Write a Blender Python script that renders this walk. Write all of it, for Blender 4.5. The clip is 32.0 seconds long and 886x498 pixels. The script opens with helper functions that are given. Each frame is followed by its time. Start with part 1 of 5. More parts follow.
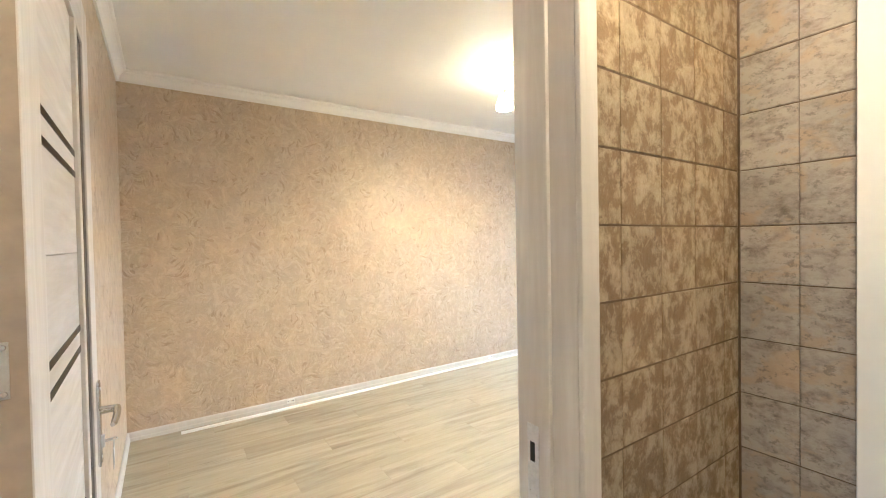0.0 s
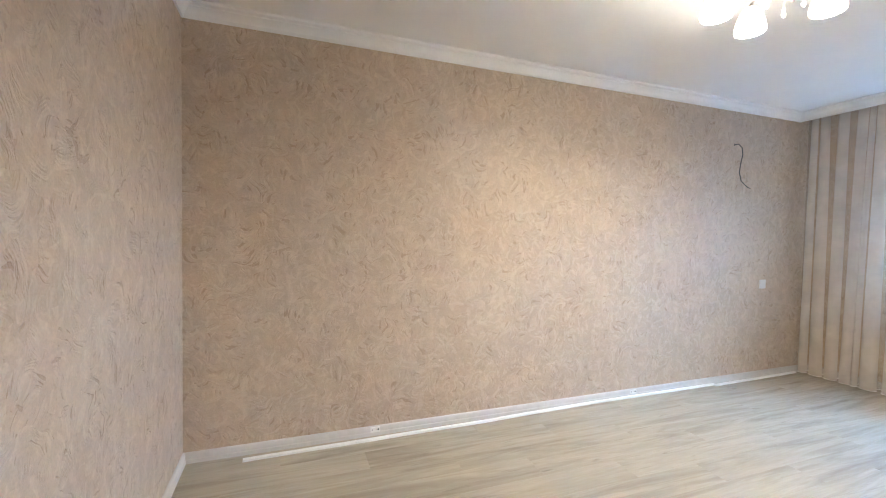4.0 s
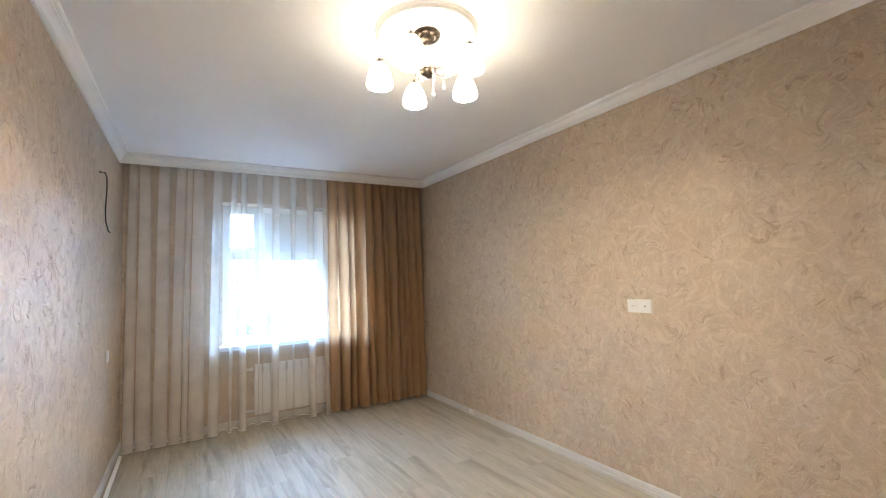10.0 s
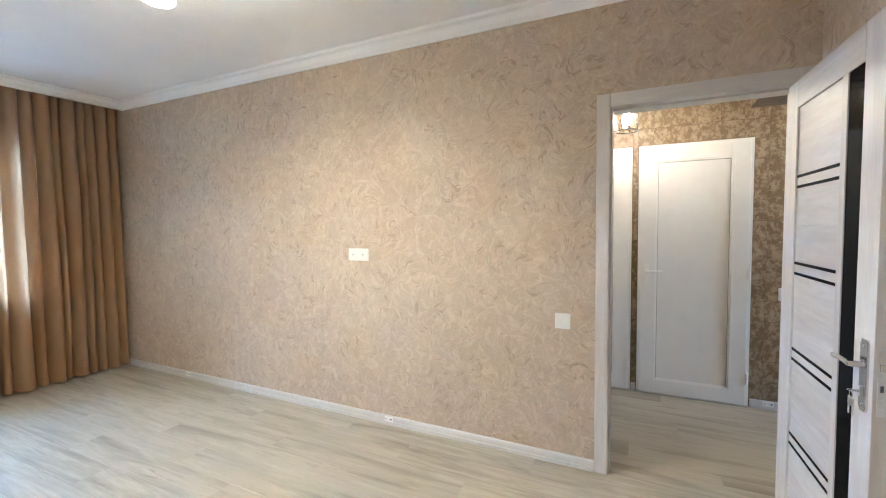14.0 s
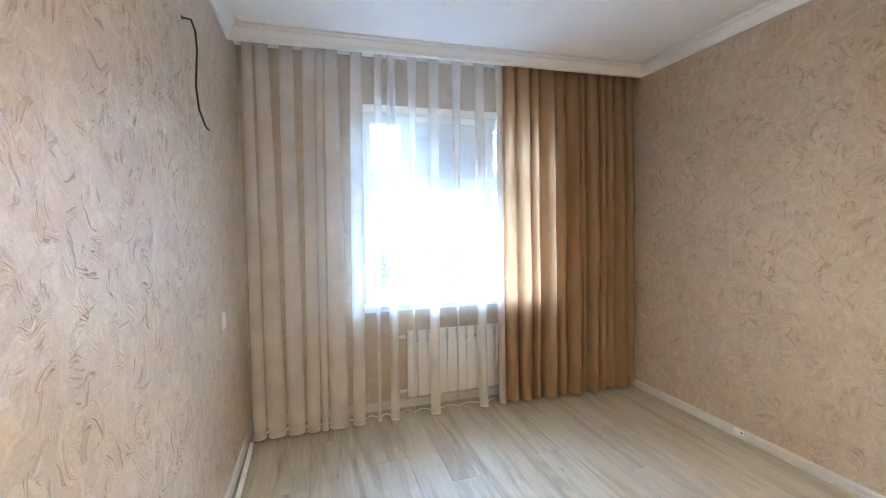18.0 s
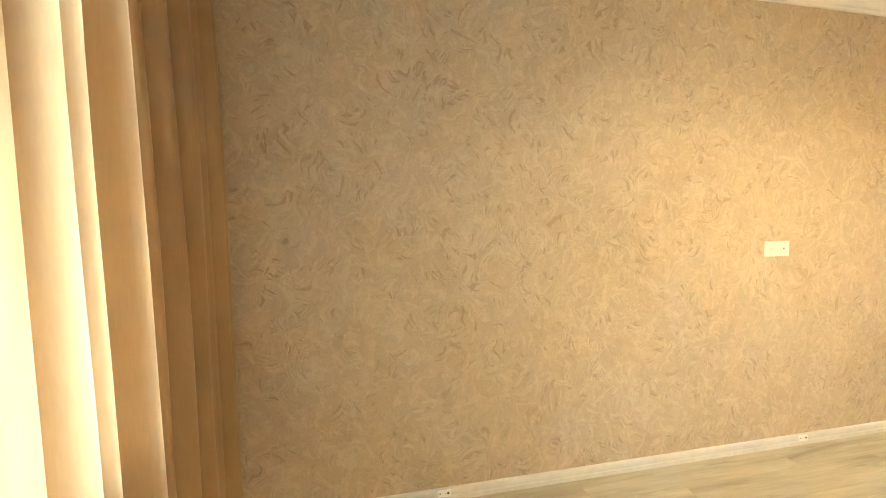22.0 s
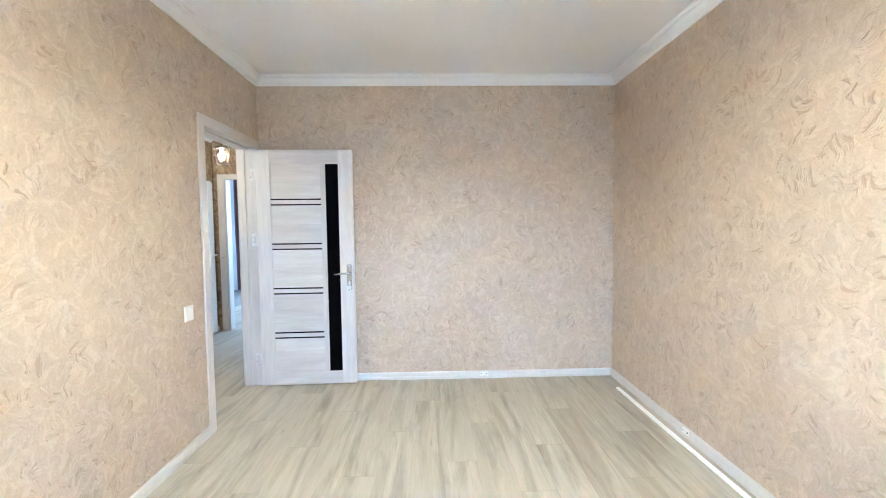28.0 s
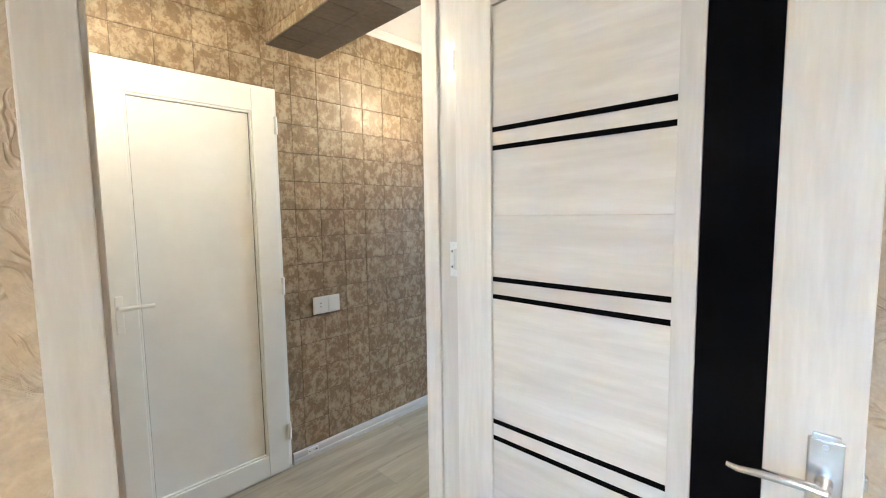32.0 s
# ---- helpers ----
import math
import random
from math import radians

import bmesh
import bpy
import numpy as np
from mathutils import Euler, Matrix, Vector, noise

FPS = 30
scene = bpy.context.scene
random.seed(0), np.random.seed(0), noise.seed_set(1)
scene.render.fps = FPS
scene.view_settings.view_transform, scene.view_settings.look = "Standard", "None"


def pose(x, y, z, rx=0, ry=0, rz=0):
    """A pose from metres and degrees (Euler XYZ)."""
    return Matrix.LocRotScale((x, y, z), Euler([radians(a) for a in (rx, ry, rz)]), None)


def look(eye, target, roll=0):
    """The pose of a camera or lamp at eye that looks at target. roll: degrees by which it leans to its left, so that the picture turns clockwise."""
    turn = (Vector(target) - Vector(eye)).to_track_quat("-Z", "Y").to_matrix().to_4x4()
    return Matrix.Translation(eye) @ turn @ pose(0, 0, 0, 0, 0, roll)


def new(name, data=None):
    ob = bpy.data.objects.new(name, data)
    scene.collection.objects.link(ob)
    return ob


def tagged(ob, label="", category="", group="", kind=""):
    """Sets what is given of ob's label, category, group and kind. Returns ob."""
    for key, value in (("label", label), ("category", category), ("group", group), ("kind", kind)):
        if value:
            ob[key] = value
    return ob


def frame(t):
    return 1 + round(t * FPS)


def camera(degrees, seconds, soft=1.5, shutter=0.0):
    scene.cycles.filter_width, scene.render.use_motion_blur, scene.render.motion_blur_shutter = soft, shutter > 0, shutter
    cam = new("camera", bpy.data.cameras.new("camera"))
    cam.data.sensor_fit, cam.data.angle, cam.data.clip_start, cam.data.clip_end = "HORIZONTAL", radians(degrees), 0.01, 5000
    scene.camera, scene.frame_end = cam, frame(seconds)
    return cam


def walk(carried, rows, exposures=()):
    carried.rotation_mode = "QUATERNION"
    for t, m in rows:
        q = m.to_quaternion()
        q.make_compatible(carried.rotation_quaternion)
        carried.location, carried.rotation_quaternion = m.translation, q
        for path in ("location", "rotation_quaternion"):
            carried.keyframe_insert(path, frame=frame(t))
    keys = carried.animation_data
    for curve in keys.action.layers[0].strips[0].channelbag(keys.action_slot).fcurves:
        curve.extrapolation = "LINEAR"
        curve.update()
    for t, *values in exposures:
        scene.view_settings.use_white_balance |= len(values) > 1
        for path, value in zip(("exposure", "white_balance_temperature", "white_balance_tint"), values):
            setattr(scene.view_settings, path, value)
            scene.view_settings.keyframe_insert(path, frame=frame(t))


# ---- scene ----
cam = camera(93.4, 32.0, soft=1.1)
PATH = [
    (0, (0.238, 0.102, 1.396), (1.351, 1.763, 1.359), -1.0),
    (0.5, (0.367, 0.12, 1.417), (1.095, 1.982, 1.371), -0.4),
    (1, (0.44, 0.155, 1.414), (0.79, 2.124, 1.357), 0.1),
    (1.5, (0.482, 0.166, 1.405), (0.623, 2.16, 1.338), 0.5),
    (2, (0.496, 0.227, 1.393), (0.593, 2.224, 1.317), 0.6),
    (2.5, (0.474, 0.394, 1.38), (0.566, 2.39, 1.294), 0.7),
    (3, (0.448, 0.604, 1.383), (0.596, 2.596, 1.292), 1.0),
    (3.5, (0.486, 0.821, 1.356), (0.865, 2.783, 1.279), 1.2),
    (4, (0.56, 1.062, 1.364), (1.257, 2.936, 1.296), 1.0),
    (4.5, (0.584, 1.357, 1.364), (1.652, 3.046, 1.294), 0.5),
    (6.5, (0.598, 2.45, 1.423), (2.457, 3.181, 1.319), 0.2),
    (7, (0.689, 2.648, 1.464), (2.64, 3.075, 1.363), -0.4),
    (7.5, (0.67, 2.78, 1.438), (2.665, 2.91, 1.358), -0.4),
    (8, (0.673, 3.009, 1.42), (2.657, 2.759, 1.394), -0.6),
    (8.5, (0.763, 3.135, 1.438), (2.687, 2.59, 1.495), -1.2),
    (9, (0.82, 3.208, 1.448), (2.685, 2.503, 1.604), -1.5),
    (9.5, (0.851, 3.256, 1.436), (2.648, 2.395, 1.61), -1.9),
    (10, (0.843, 3.298, 1.427), (2.546, 2.259, 1.573), -2.1),
    (10.5, (0.827, 3.325, 1.411), (2.399, 2.092, 1.482), -1.9),
    (11, (0.801, 3.309, 1.404), (2.189, 1.869, 1.41), -1.7),
    (11.5, (0.751, 3.259, 1.407), (1.906, 1.627, 1.373), -1.4),
    (12, (0.728, 3.262, 1.399), (1.614, 1.47, 1.333), -1.1),
    (12.5, (0.69, 3.226, 1.411), (1.362, 1.345, 1.308), -0.8),
    (13, (0.672, 3.233, 1.399), (1.23, 1.315, 1.291), -0.6),
    (13.5, (0.667, 3.202, 1.394), (1.258, 1.294, 1.289), -0.5),
    (14, (0.691, 3.194, 1.394), (1.561, 1.396, 1.291), -0.6),
    (14.5, (0.708, 3.192, 1.406), (1.95, 1.627, 1.301), -1.0),
    (15, (0.806, 3.231, 1.412), (2.357, 1.973, 1.307), -1.2),
    (15.5, (0.993, 3.266, 1.406), (2.761, 2.335, 1.305), -0.6),
    (17.5, (2.201, 3.395, 1.399), (4.112, 2.813, 1.297), -0.9),
    (18, (2.568, 3.342, 1.404), (4.481, 2.768, 1.299), -1.0),
    (18.5, (2.937, 3.327, 1.397), (4.8, 2.609, 1.284), -1.1),
    (19, (3.3, 3.294, 1.4), (5.004, 2.253, 1.279), -0.8),
    (19.5, (3.648, 3.216, 1.405), (5.149, 1.901, 1.276), -0.7),
    (20, (3.962, 3.175, 1.403), (5.221, 1.626, 1.274), -0.7),
    (20.5, (4.219, 3.101, 1.401), (5.149, 1.336, 1.26), -0.7),
    (21, (4.499, 2.966, 1.411), (5.009, 1.037, 1.269), -0.9),
    (21.5, (4.793, 2.853, 1.417), (4.827, 0.859, 1.27), -0.7),
    (22, (4.966, 2.709, 1.392), (4.544, 0.758, 1.259), -0.8),
    (22.5, (5.021, 2.535, 1.405), (4.231, 0.702, 1.283), -1.2),
    (23, (5.07, 2.39, 1.42), (3.935, 0.747, 1.305), -1.5),
    (23.5, (5.089, 2.288, 1.419), (3.672, 0.882, 1.304), -1.6),
    (24, (4.998, 2.249, 1.425), (3.313, 1.18, 1.298), -1.1),
    (24.5, (4.896, 2.184, 1.437), (3.034, 1.464, 1.31), -1.2),
    (25, (4.912, 2.144, 1.436), (2.951, 1.769, 1.312), -0.8),
    (25.5, (4.9, 2.102, 1.416), (2.905, 2.023, 1.297), -0.5),
    (26, (4.842, 2.12, 1.397), (2.845, 2.147, 1.286), -0.5),
    (26.5, (4.625, 2.154, 1.381), (2.629, 2.225, 1.276), -0.5),
    (28.5, (3.272, 2.235, 1.358), (1.275, 2.26, 1.241), -0.9),
    (29, (2.869, 2.196, 1.357), (0.875, 2.116, 1.223), -0.7),
    (29.5, (2.486, 2.163, 1.38), (0.504, 1.943, 1.222), -0.8),
    (30, (2.128, 2.093, 1.399), (0.187, 1.648, 1.216), -0.9),
    (30.5, (1.785, 1.947, 1.403), (-0.1, 1.302, 1.225), -1.3),
    (31, (1.465, 1.864, 1.393), (-0.323, 0.984, 1.219), -1.0),
    (31.5, (1.176, 1.713, 1.377), (-0.464, 0.581, 1.204), -0.9),
    (32, (0.944, 1.532, 1.394), (-0.476, 0.134, 1.221), -0.8),
]
EXPOSURES = [(0, 4.15, 5730, 11.7), (0.4, 4.26, 5300, 11.0), (1, 4.21, 4920, 10.4), (2, 4.09, 4970, 12.0), (2.5, 4.09, 5060, 11.5), (3, 3.75, 5170, 11.1), (4, 3.70, 5150, 16.9), (6.5, 3.52, 5170, 19.6),
             (7, 3.47, 5250, 19.2), (8, 3.26, 5230, 18.2), (9, 3.24, 5380, 17.9), (10, 3.25, 5550, 18.0), (11, 3.25, 5680, 18.4), (12, 3.47, 6140, 18.0),
             (13, 3.74, 5140, 14.0), (14, 3.79, 5010, 13.2), (15, 3.41, 5290, 19.6), (15.5, 3.28, 5530, 20.6), (18, 3.50, 5520, 17.8), (19, 3.32, 6170, 18.0),
             (20, 3.09, 5660, 12.6), (21, 3.11, 7090, 19.4), (21.5, 3.36, 8070, 17.0), (22, 3.97, 7780, 8.6), (22.5, 4.29, 6010, 9.7), (23, 4.25, 5210, 11.7),
             (24, 3.80, 5210, 12.3), (25, 3.69, 5140, 11.6), (26, 3.64, 4970, 12.0), (28.5, 4.33, 4740, 10.1), (29, 4.31, 4780, 9.9), (30, 4.21, 4740, 9.8),
             (31, 4.09, 5000, 8.9), (32, 4.12, 5240, 9.0)]
walk(cam, [(t, look(eye, target, roll)) for t, eye, target, roll in PATH], EXPOSURES)

# ---- light and exposure ----
world = bpy.data.worlds.new("sky")
scene.world = world
world.use_nodes = True
wn = world.node_tree.nodes
sky = wn.new("ShaderNodeTexSky")
sky.sky_type = "NISHITA"
sky.sun_disc = False
sky.sun_elevation = radians(31)
sky.sun_rotation = radians(90)
world.node_tree.links.new(sky.outputs[0], wn["Background"].inputs[0])
wn["Background"].inputs[1].default_value = 0.014


def area_lamp(name, m, sx, sy, watts, colour):
    d = bpy.data.lights.new(name, "AREA")
    d.shape, d.size, d.size_y, d.energy, d.color = "RECTANGLE", sx, sy, watts, colour
    ob = new(name, d)
    ob.matrix_world = m
    return ob


DAY = (0.47, 0.74, 1.0)
WARM = (1.0, 0.81, 0.49)
HALL_WARM = (1.0, 0.79, 0.48)
sun_data = bpy.data.lights.new("overcast_sun", "SUN")
sun_data.energy, sun_data.angle, sun_data.color = 5.8, radians(75), DAY
sun = new("overcast_sun", sun_data)
sun.matrix_world = look((20.0, 2.3, 12.0), (0.0, 2.3, 0.0))
area_lamp("far_window_daylight", look((-5.52, 0.55, 1.55), (-3.6, 0.4, 0.0)), 1.2, 1.3, 11, (0.68, 0.85, 1.0))
SHADE_GLOW = 2.2
CHANDELIER_BULB = 93.0
BULB_GLOW = 24.5


# ---- materials ----
def material(name):
    m = bpy.data.materials.new(name)
    m.use_nodes = True
    nt = m.node_tree
    return m, nt, nt.nodes["Principled BSDF"]


def node(nt, kind, **sets):
    n = nt.nodes.new("ShaderNode" + kind)
    for key, value in sets.items():
        n.inputs[key].default_value = value
    return n


def math_node(nt, op, a, b=None):
    n = nt.nodes.new("ShaderNodeMath")
    n.operation = op
    for i, v in enumerate((a, b)):
        if v is None:
            continue
        if isinstance(v, (int, float)):
            n.inputs[i].default_value = v
        else:
            nt.links.new(v, n.inputs[i])
    return n.outputs[0]


def ramp(nt, fac, stops):
    n = nt.nodes.new("ShaderNodeValToRGB")
    el = n.color_ramp.elements
    while len(el) < len(stops):
        el.new(0.5)
    for e, (p, c) in zip(el, stops):
        e.position, e.color = p, (*c, 1)
    nt.links.new(fac, n.inputs[0])
    return n.outputs[0]


def noise_tex(nt, vec, scale, detail=3.0, rough=0.55, distortion=0.0):
    n = node(nt, "TexNoise", Scale=scale, Detail=detail, Roughness=rough, Distortion=distortion)
    nt.links.new(vec, n.inputs["Vector"])
    return n.outputs[0]


def mix_colour(nt, fac, a, b, mode="MIX"):
    n = nt.nodes.new("ShaderNodeMix")
    n.data_type, n.blend_type = "RGBA", mode
    for sock, v in ((0, fac), (6, a), (7, b)):
        if isinstance(v, (int, float)):
            n.inputs[sock].default_value = v
        elif isinstance(v, tuple):
            n.inputs[sock].default_value = (*v, 1)
        else:
            nt.links.new(v, n.inputs[sock])
    return n.outputs[2]


def bump(nt, bsdf, height, strength, distance):
    n = node(nt, "Bump", Strength=strength, Distance=distance)
    nt.links.new(height, n.inputs["Height"])
    nt.links.new(n.outputs[0], bsdf.inputs["Normal"])


def coords(nt, scale=(1, 1, 1), world_space=False):
    """Object coordinates, stretched; or places in the world."""
    if world_space:
        src = nt.nodes.new("ShaderNodeNewGeometry").outputs["Position"]
    else:
        src = nt.nodes.new("ShaderNodeTexCoord").outputs["Object"]
    m = node(nt, "Mapping")
    m.inputs["Scale"].default_value = scale
    nt.links.new(src, m.inputs["Vector"])
    return m.outputs[0]


def plain(name, colour, rough=0.5, metal=0.0, grain=0.04, scale=40.0, relief=0.0):
    """A painted, moulded or metal surface with slight unevenness."""
    m, nt, b = material(name)
    v = coords(nt, world_space=True)
    n1 = noise_tex(nt, v, scale, 4)
    n2 = noise_tex(nt, v, scale * 0.07, 2)
    both = math_node(nt, "ADD", math_node(nt, "MULTIPLY", n1, 0.5), math_node(nt, "MULTIPLY", n2, 0.5))
    lo = tuple(max(0.0, c * (1 - 2 * grain)) for c in colour)
    hi = tuple(min(1.0, c * (1 + 2 * grain)) for c in colour)
    nt.links.new(ramp(nt, both, [(0.3, lo), (0.7, hi)]), b.inputs["Base Color"])
    rr = nt.nodes.new("ShaderNodeMapRange")
    rr.inputs[3].default_value, rr.inputs[4].default_value = max(0.02, rough - 0.06), min(1, rough + 0.06)
    nt.links.new(n1, rr.inputs[0])
    nt.links.new(rr.outputs[0], b.inputs["Roughness"])
    b.inputs["Metallic"].default_value = metal
    if relief:
        bump(nt, b, n1, 0.5, relief)
    return m


def vec_math(nt, op, a, b=None, c=None):
    n = nt.nodes.new("ShaderNodeVectorMath")
    n.operation = op
    for i, v in enumerate((a, b, c)):
        if v is None:
            continue
        if isinstance(v, tuple):
            n.inputs[i].default_value = v
        else:
            nt.links.new(v, n.inputs[i])
    return n.outputs[0]


def map_range(nt, v, a, b, c=0.0, d=1.0):
    n = nt.nodes.new("ShaderNodeMapRange")
    nt.links.new(v, n.inputs[0])
    for i, k in enumerate((a, b, c, d)):
        n.inputs[i + 1].default_value = k
    return n.outputs[0]


def swirl_plaster():
    """Wallpaper that imitates hand-worked plaster: short curved brush dabs, each turned its own way."""
    m, nt, b = material("swirl_wallpaper")
    v = coords(nt, world_space=True)
    sep = nt.nodes.new("ShaderNodeSeparateXYZ")
    nt.links.new(v, sep.inputs[0])
    flat = nt.nodes.new("ShaderNodeCombineXYZ")
    nt.links.new(math_node(nt, "ADD", sep.outputs[0], sep.outputs[1]), flat.inputs[0])
    nt.links.new(sep.outputs[2], flat.inputs[1])
    uv = flat.outputs[0]
    warp = node(nt, "TexNoise", Scale=7.0, Detail=2.0)
    nt.links.new(uv, warp.inputs["Vector"])
    uv2 = vec_math(nt, "MULTIPLY_ADD", warp.outputs["Color"], (0.09, 0.09, 0.0), uv)
    patchy = map_range(nt, noise_tex(nt, v, 13.0, 3), 0.50, 0.63, 0.06, 1.0)
    ridges, pits, swoops, pales, tones = [], [], [], [], []
    for scale, seed, fine in ((8.5, 0.0, 150.0), (12.5, 4.3, 190.0)):
        p = vec_math(nt, "ADD", uv2, (seed, seed * 1.3, 0.0))
        cell = node(nt, "TexVoronoi", Scale=scale)
        cell.voronoi_dimensions = "2D"
        nt.links.new(p, cell.inputs["Vector"])
        rnd = nt.nodes.new("ShaderNodeSeparateColor")
        nt.links.new(cell.outputs["Color"], rnd.inputs[0])
        rot = nt.nodes.new("ShaderNodeVectorRotate")
        rot.rotation_type = "Z_AXIS"
        nt.links.new(vec_math(nt, "SUBTRACT", p, cell.outputs["Position"]), rot.inputs["Vector"])
        nt.links.new(math_node(nt, "MULTIPLY", rnd.outputs[0], 6.283), rot.inputs["Angle"])
        loc = nt.nodes.new("ShaderNodeSeparateXYZ")
        nt.links.new(rot.outputs[0], loc.inputs[0])
        curl = map_range(nt, rnd.outputs[1], 0.0, 1.0, 3.0, 12.0)
        bend = math_node(nt, "MULTIPLY", math_node(nt, "MULTIPLY", loc.outputs[0], loc.outputs[0]), curl)
        across = math_node(nt, "ADD", loc.outputs[1], bend)

        def strokes(along, wide, detail):
            st = nt.nodes.new("ShaderNodeCombineXYZ")
            nt.links.new(math_node(nt, "MULTIPLY", loc.outputs[0], along), st.inputs[0])
            nt.links.new(math_node(nt, "MULTIPLY", across, wide), st.inputs[1])
            nt.links.new(math_node(nt, "MULTIPLY", rnd.outputs[1], 50.0), st.inputs[2])
            return noise_tex(nt, st.outputs[0], 1.0, detail, 0.55)
        bristle = strokes(11.0, fine, 3)
        strong = math_node(nt, "MULTIPLY", map_range(nt, rnd.outputs[2], 0.0, 0.8, 0.35, 1.0), patchy)
        ridges.append(math_node(nt, "MULTIPLY", map_range(nt, bristle, 0.50, 0.68), strong))
        pits.append(math_node(nt, "MULTIPLY", map_range(nt, bristle, 0.44, 0.33), strong))
        heavy = map_range(nt, rnd.outputs[2], 0.52, 0.85)
        swoops.append(math_node(nt, "MULTIPLY", map_range(nt, strokes(13.0, 42.0, 2), 0.585, 0.66), heavy))
        pales.append(map_range(nt, strokes(9.0, 30.0, 2), 0.44, 0.34))
        tones.append(rnd.outputs[1])
    h = math_node(nt, "ADD", ridges[0], math_node(nt, "MULTIPLY", ridges[1], 0.6))
    groove = math_node(nt, "MINIMUM", math_node(nt, "ADD", pits[0], math_node(nt, "MULTIPLY", pits[1], 0.6)), 1.0)
    swoop = math_node(nt, "MAXIMUM", swoops[0], swoops[1])
    relief = math_node(nt, "MULTIPLY", math_node(nt, "SUBTRACT", h, math_node(nt, "MULTIPLY", groove, 0.7)), 0.6)
    relief = math_node(nt, "SUBTRACT", relief, math_node(nt, "MULTIPLY", swoop, 0.8))
    relief = math_node(nt, "ADD", relief, math_node(nt, "MULTIPLY", noise_tex(nt, v, 22.0, 4), 0.9))
    bump(nt, b, relief, 1.0, 0.0034)
    base = ramp(nt, noise_tex(nt, v, 1.6, 3), [(0.3, (0.506, 0.395, 0.280)), (0.7, (0.545, 0.433, 0.314))])
    base = mix_colour(nt, map_range(nt, noise_tex(nt, v, 5.5, 3, 0.6, 0.4), 0.44, 0.62, 0.0, 0.6), base, (0.540, 0.428, 0.322))
    tone = map_range(nt, math_node(nt, "ADD", tones[0], tones[1]), 0.3, 1.7, 0.95, 1.05)
    base = mix_colour(nt, 1.0, base, tone, "MULTIPLY")
    base = mix_colour(nt, 1.0, base, map_range(nt, noise_tex(nt, v, 9.0, 4, 0.6, 2.0), 0.35, 0.65, 0.95, 1.05), "MULTIPLY")
    pale = math_node(nt, "MAXIMUM", pales[0], pales[1])
    col = mix_colour(nt, math_node(nt, "MULTIPLY", pale, 0.37), base, (0.70, 0.595, 0.455))
    dry = noise_tex(nt, vec_math(nt, "MULTIPLY", uv2, (1.0, 0.42, 1.0)), 17.0, 4, 0.6, 0.8)
    col = mix_colour(nt, map_range(nt, dry, 0.58, 0.66, 0.0, 0.36), col, (0.66, 0.562, 0.430))
    # relief's highlights and shade put into the colour: paler ridges, darker pits
    col = mix_colour(nt, math_node(nt, "MULTIPLY", h, 0.36), col, (0.74, 0.635, 0.495))
    col = mix_colour(nt, math_node(nt, "MULTIPLY", groove, 0.28), col, (0.30, 0.215, 0.138))
    col = mix_colour(nt, math_node(nt, "MULTIPLY", swoop, 0.50), col, (0.320, 0.215, 0.128))
    col = mix_colour(nt, 1.0, col, map_range(nt, noise_tex(nt, v, 120.0, 3, 0.6), 0.3, 0.7, 0.93, 1.07), "MULTIPLY")
    nt.links.new(col, b.inputs["Base Color"])
    b.inputs["Roughness"].default_value = 0.46
    b.inputs["Specular IOR Level"].default_value = 0.4
    return m


def stone_tile(name, stretch, brown, beige, peach=None):
    """Blotched brown and beige stone-look tile; with peach, mostly pale with few dark specks."""
    m, nt, b = material(name)
    v = coords(nt, stretch, world_space=True)
    oi = nt.nodes.new("ShaderNodeObjectInfo")
    va = vec_math(nt, "ADD", v, vec_math(nt, "MULTIPLY", oi.outputs["Random"], (7.0, 11.0, 5.0)))
    n1 = noise_tex(nt, va, 22.0, 10, 0.74, 0.22)
    n2 = noise_tex(nt, va, 60.0, 4, 0.6)
    f = math_node(nt, "ADD", math_node(nt, "MULTIPLY", n1, 0.86), math_node(nt, "MULTIPLY", n2, 0.14))
    dark = tuple(c * 0.66 for c in brown)
    mid = tuple(0.62 * p + 0.38 * q for p, q in zip(beige, brown))
    col = ramp(nt, f, [(0.32, dark), (0.42, brown), (0.47, brown), (0.525, mid), (0.60, beige)])
    if peach:
        col = ramp(nt, f, [(0.36, brown), (0.46, mid), (0.54, beige), (0.62, beige), (0.70, peach)])
        col = mix_colour(nt, map_range(nt, noise_tex(nt, va, 9.0, 4, 0.6, 0.5), 0.52, 0.60, 0.0, 0.75), col, peach)
    spots = map_range(nt, noise_tex(nt, va, 46.0, 6, 0.75, 0.1), *((0.55, 0.61) if peach else (0.58, 0.64)))
    col = mix_colour(nt, math_node(nt, "MULTIPLY", spots, 0.6), col, dark)
    tone = math_node(nt, "ADD", math_node(nt, "MULTIPLY", oi.outputs["Random"], 0.16), 0.92)
    col = mix_colour(nt, 1.0, col, tone, "MULTIPLY")
    nt.links.new(col, b.inputs["Base Color"])
    bump(nt, b, f, 0.7, 0.006)
    nt.links.new(ramp(nt, n1, [(0.42, (0.55,) * 3), (0.55, (0.30,) * 3)]), b.inputs["Roughness"])
    return m


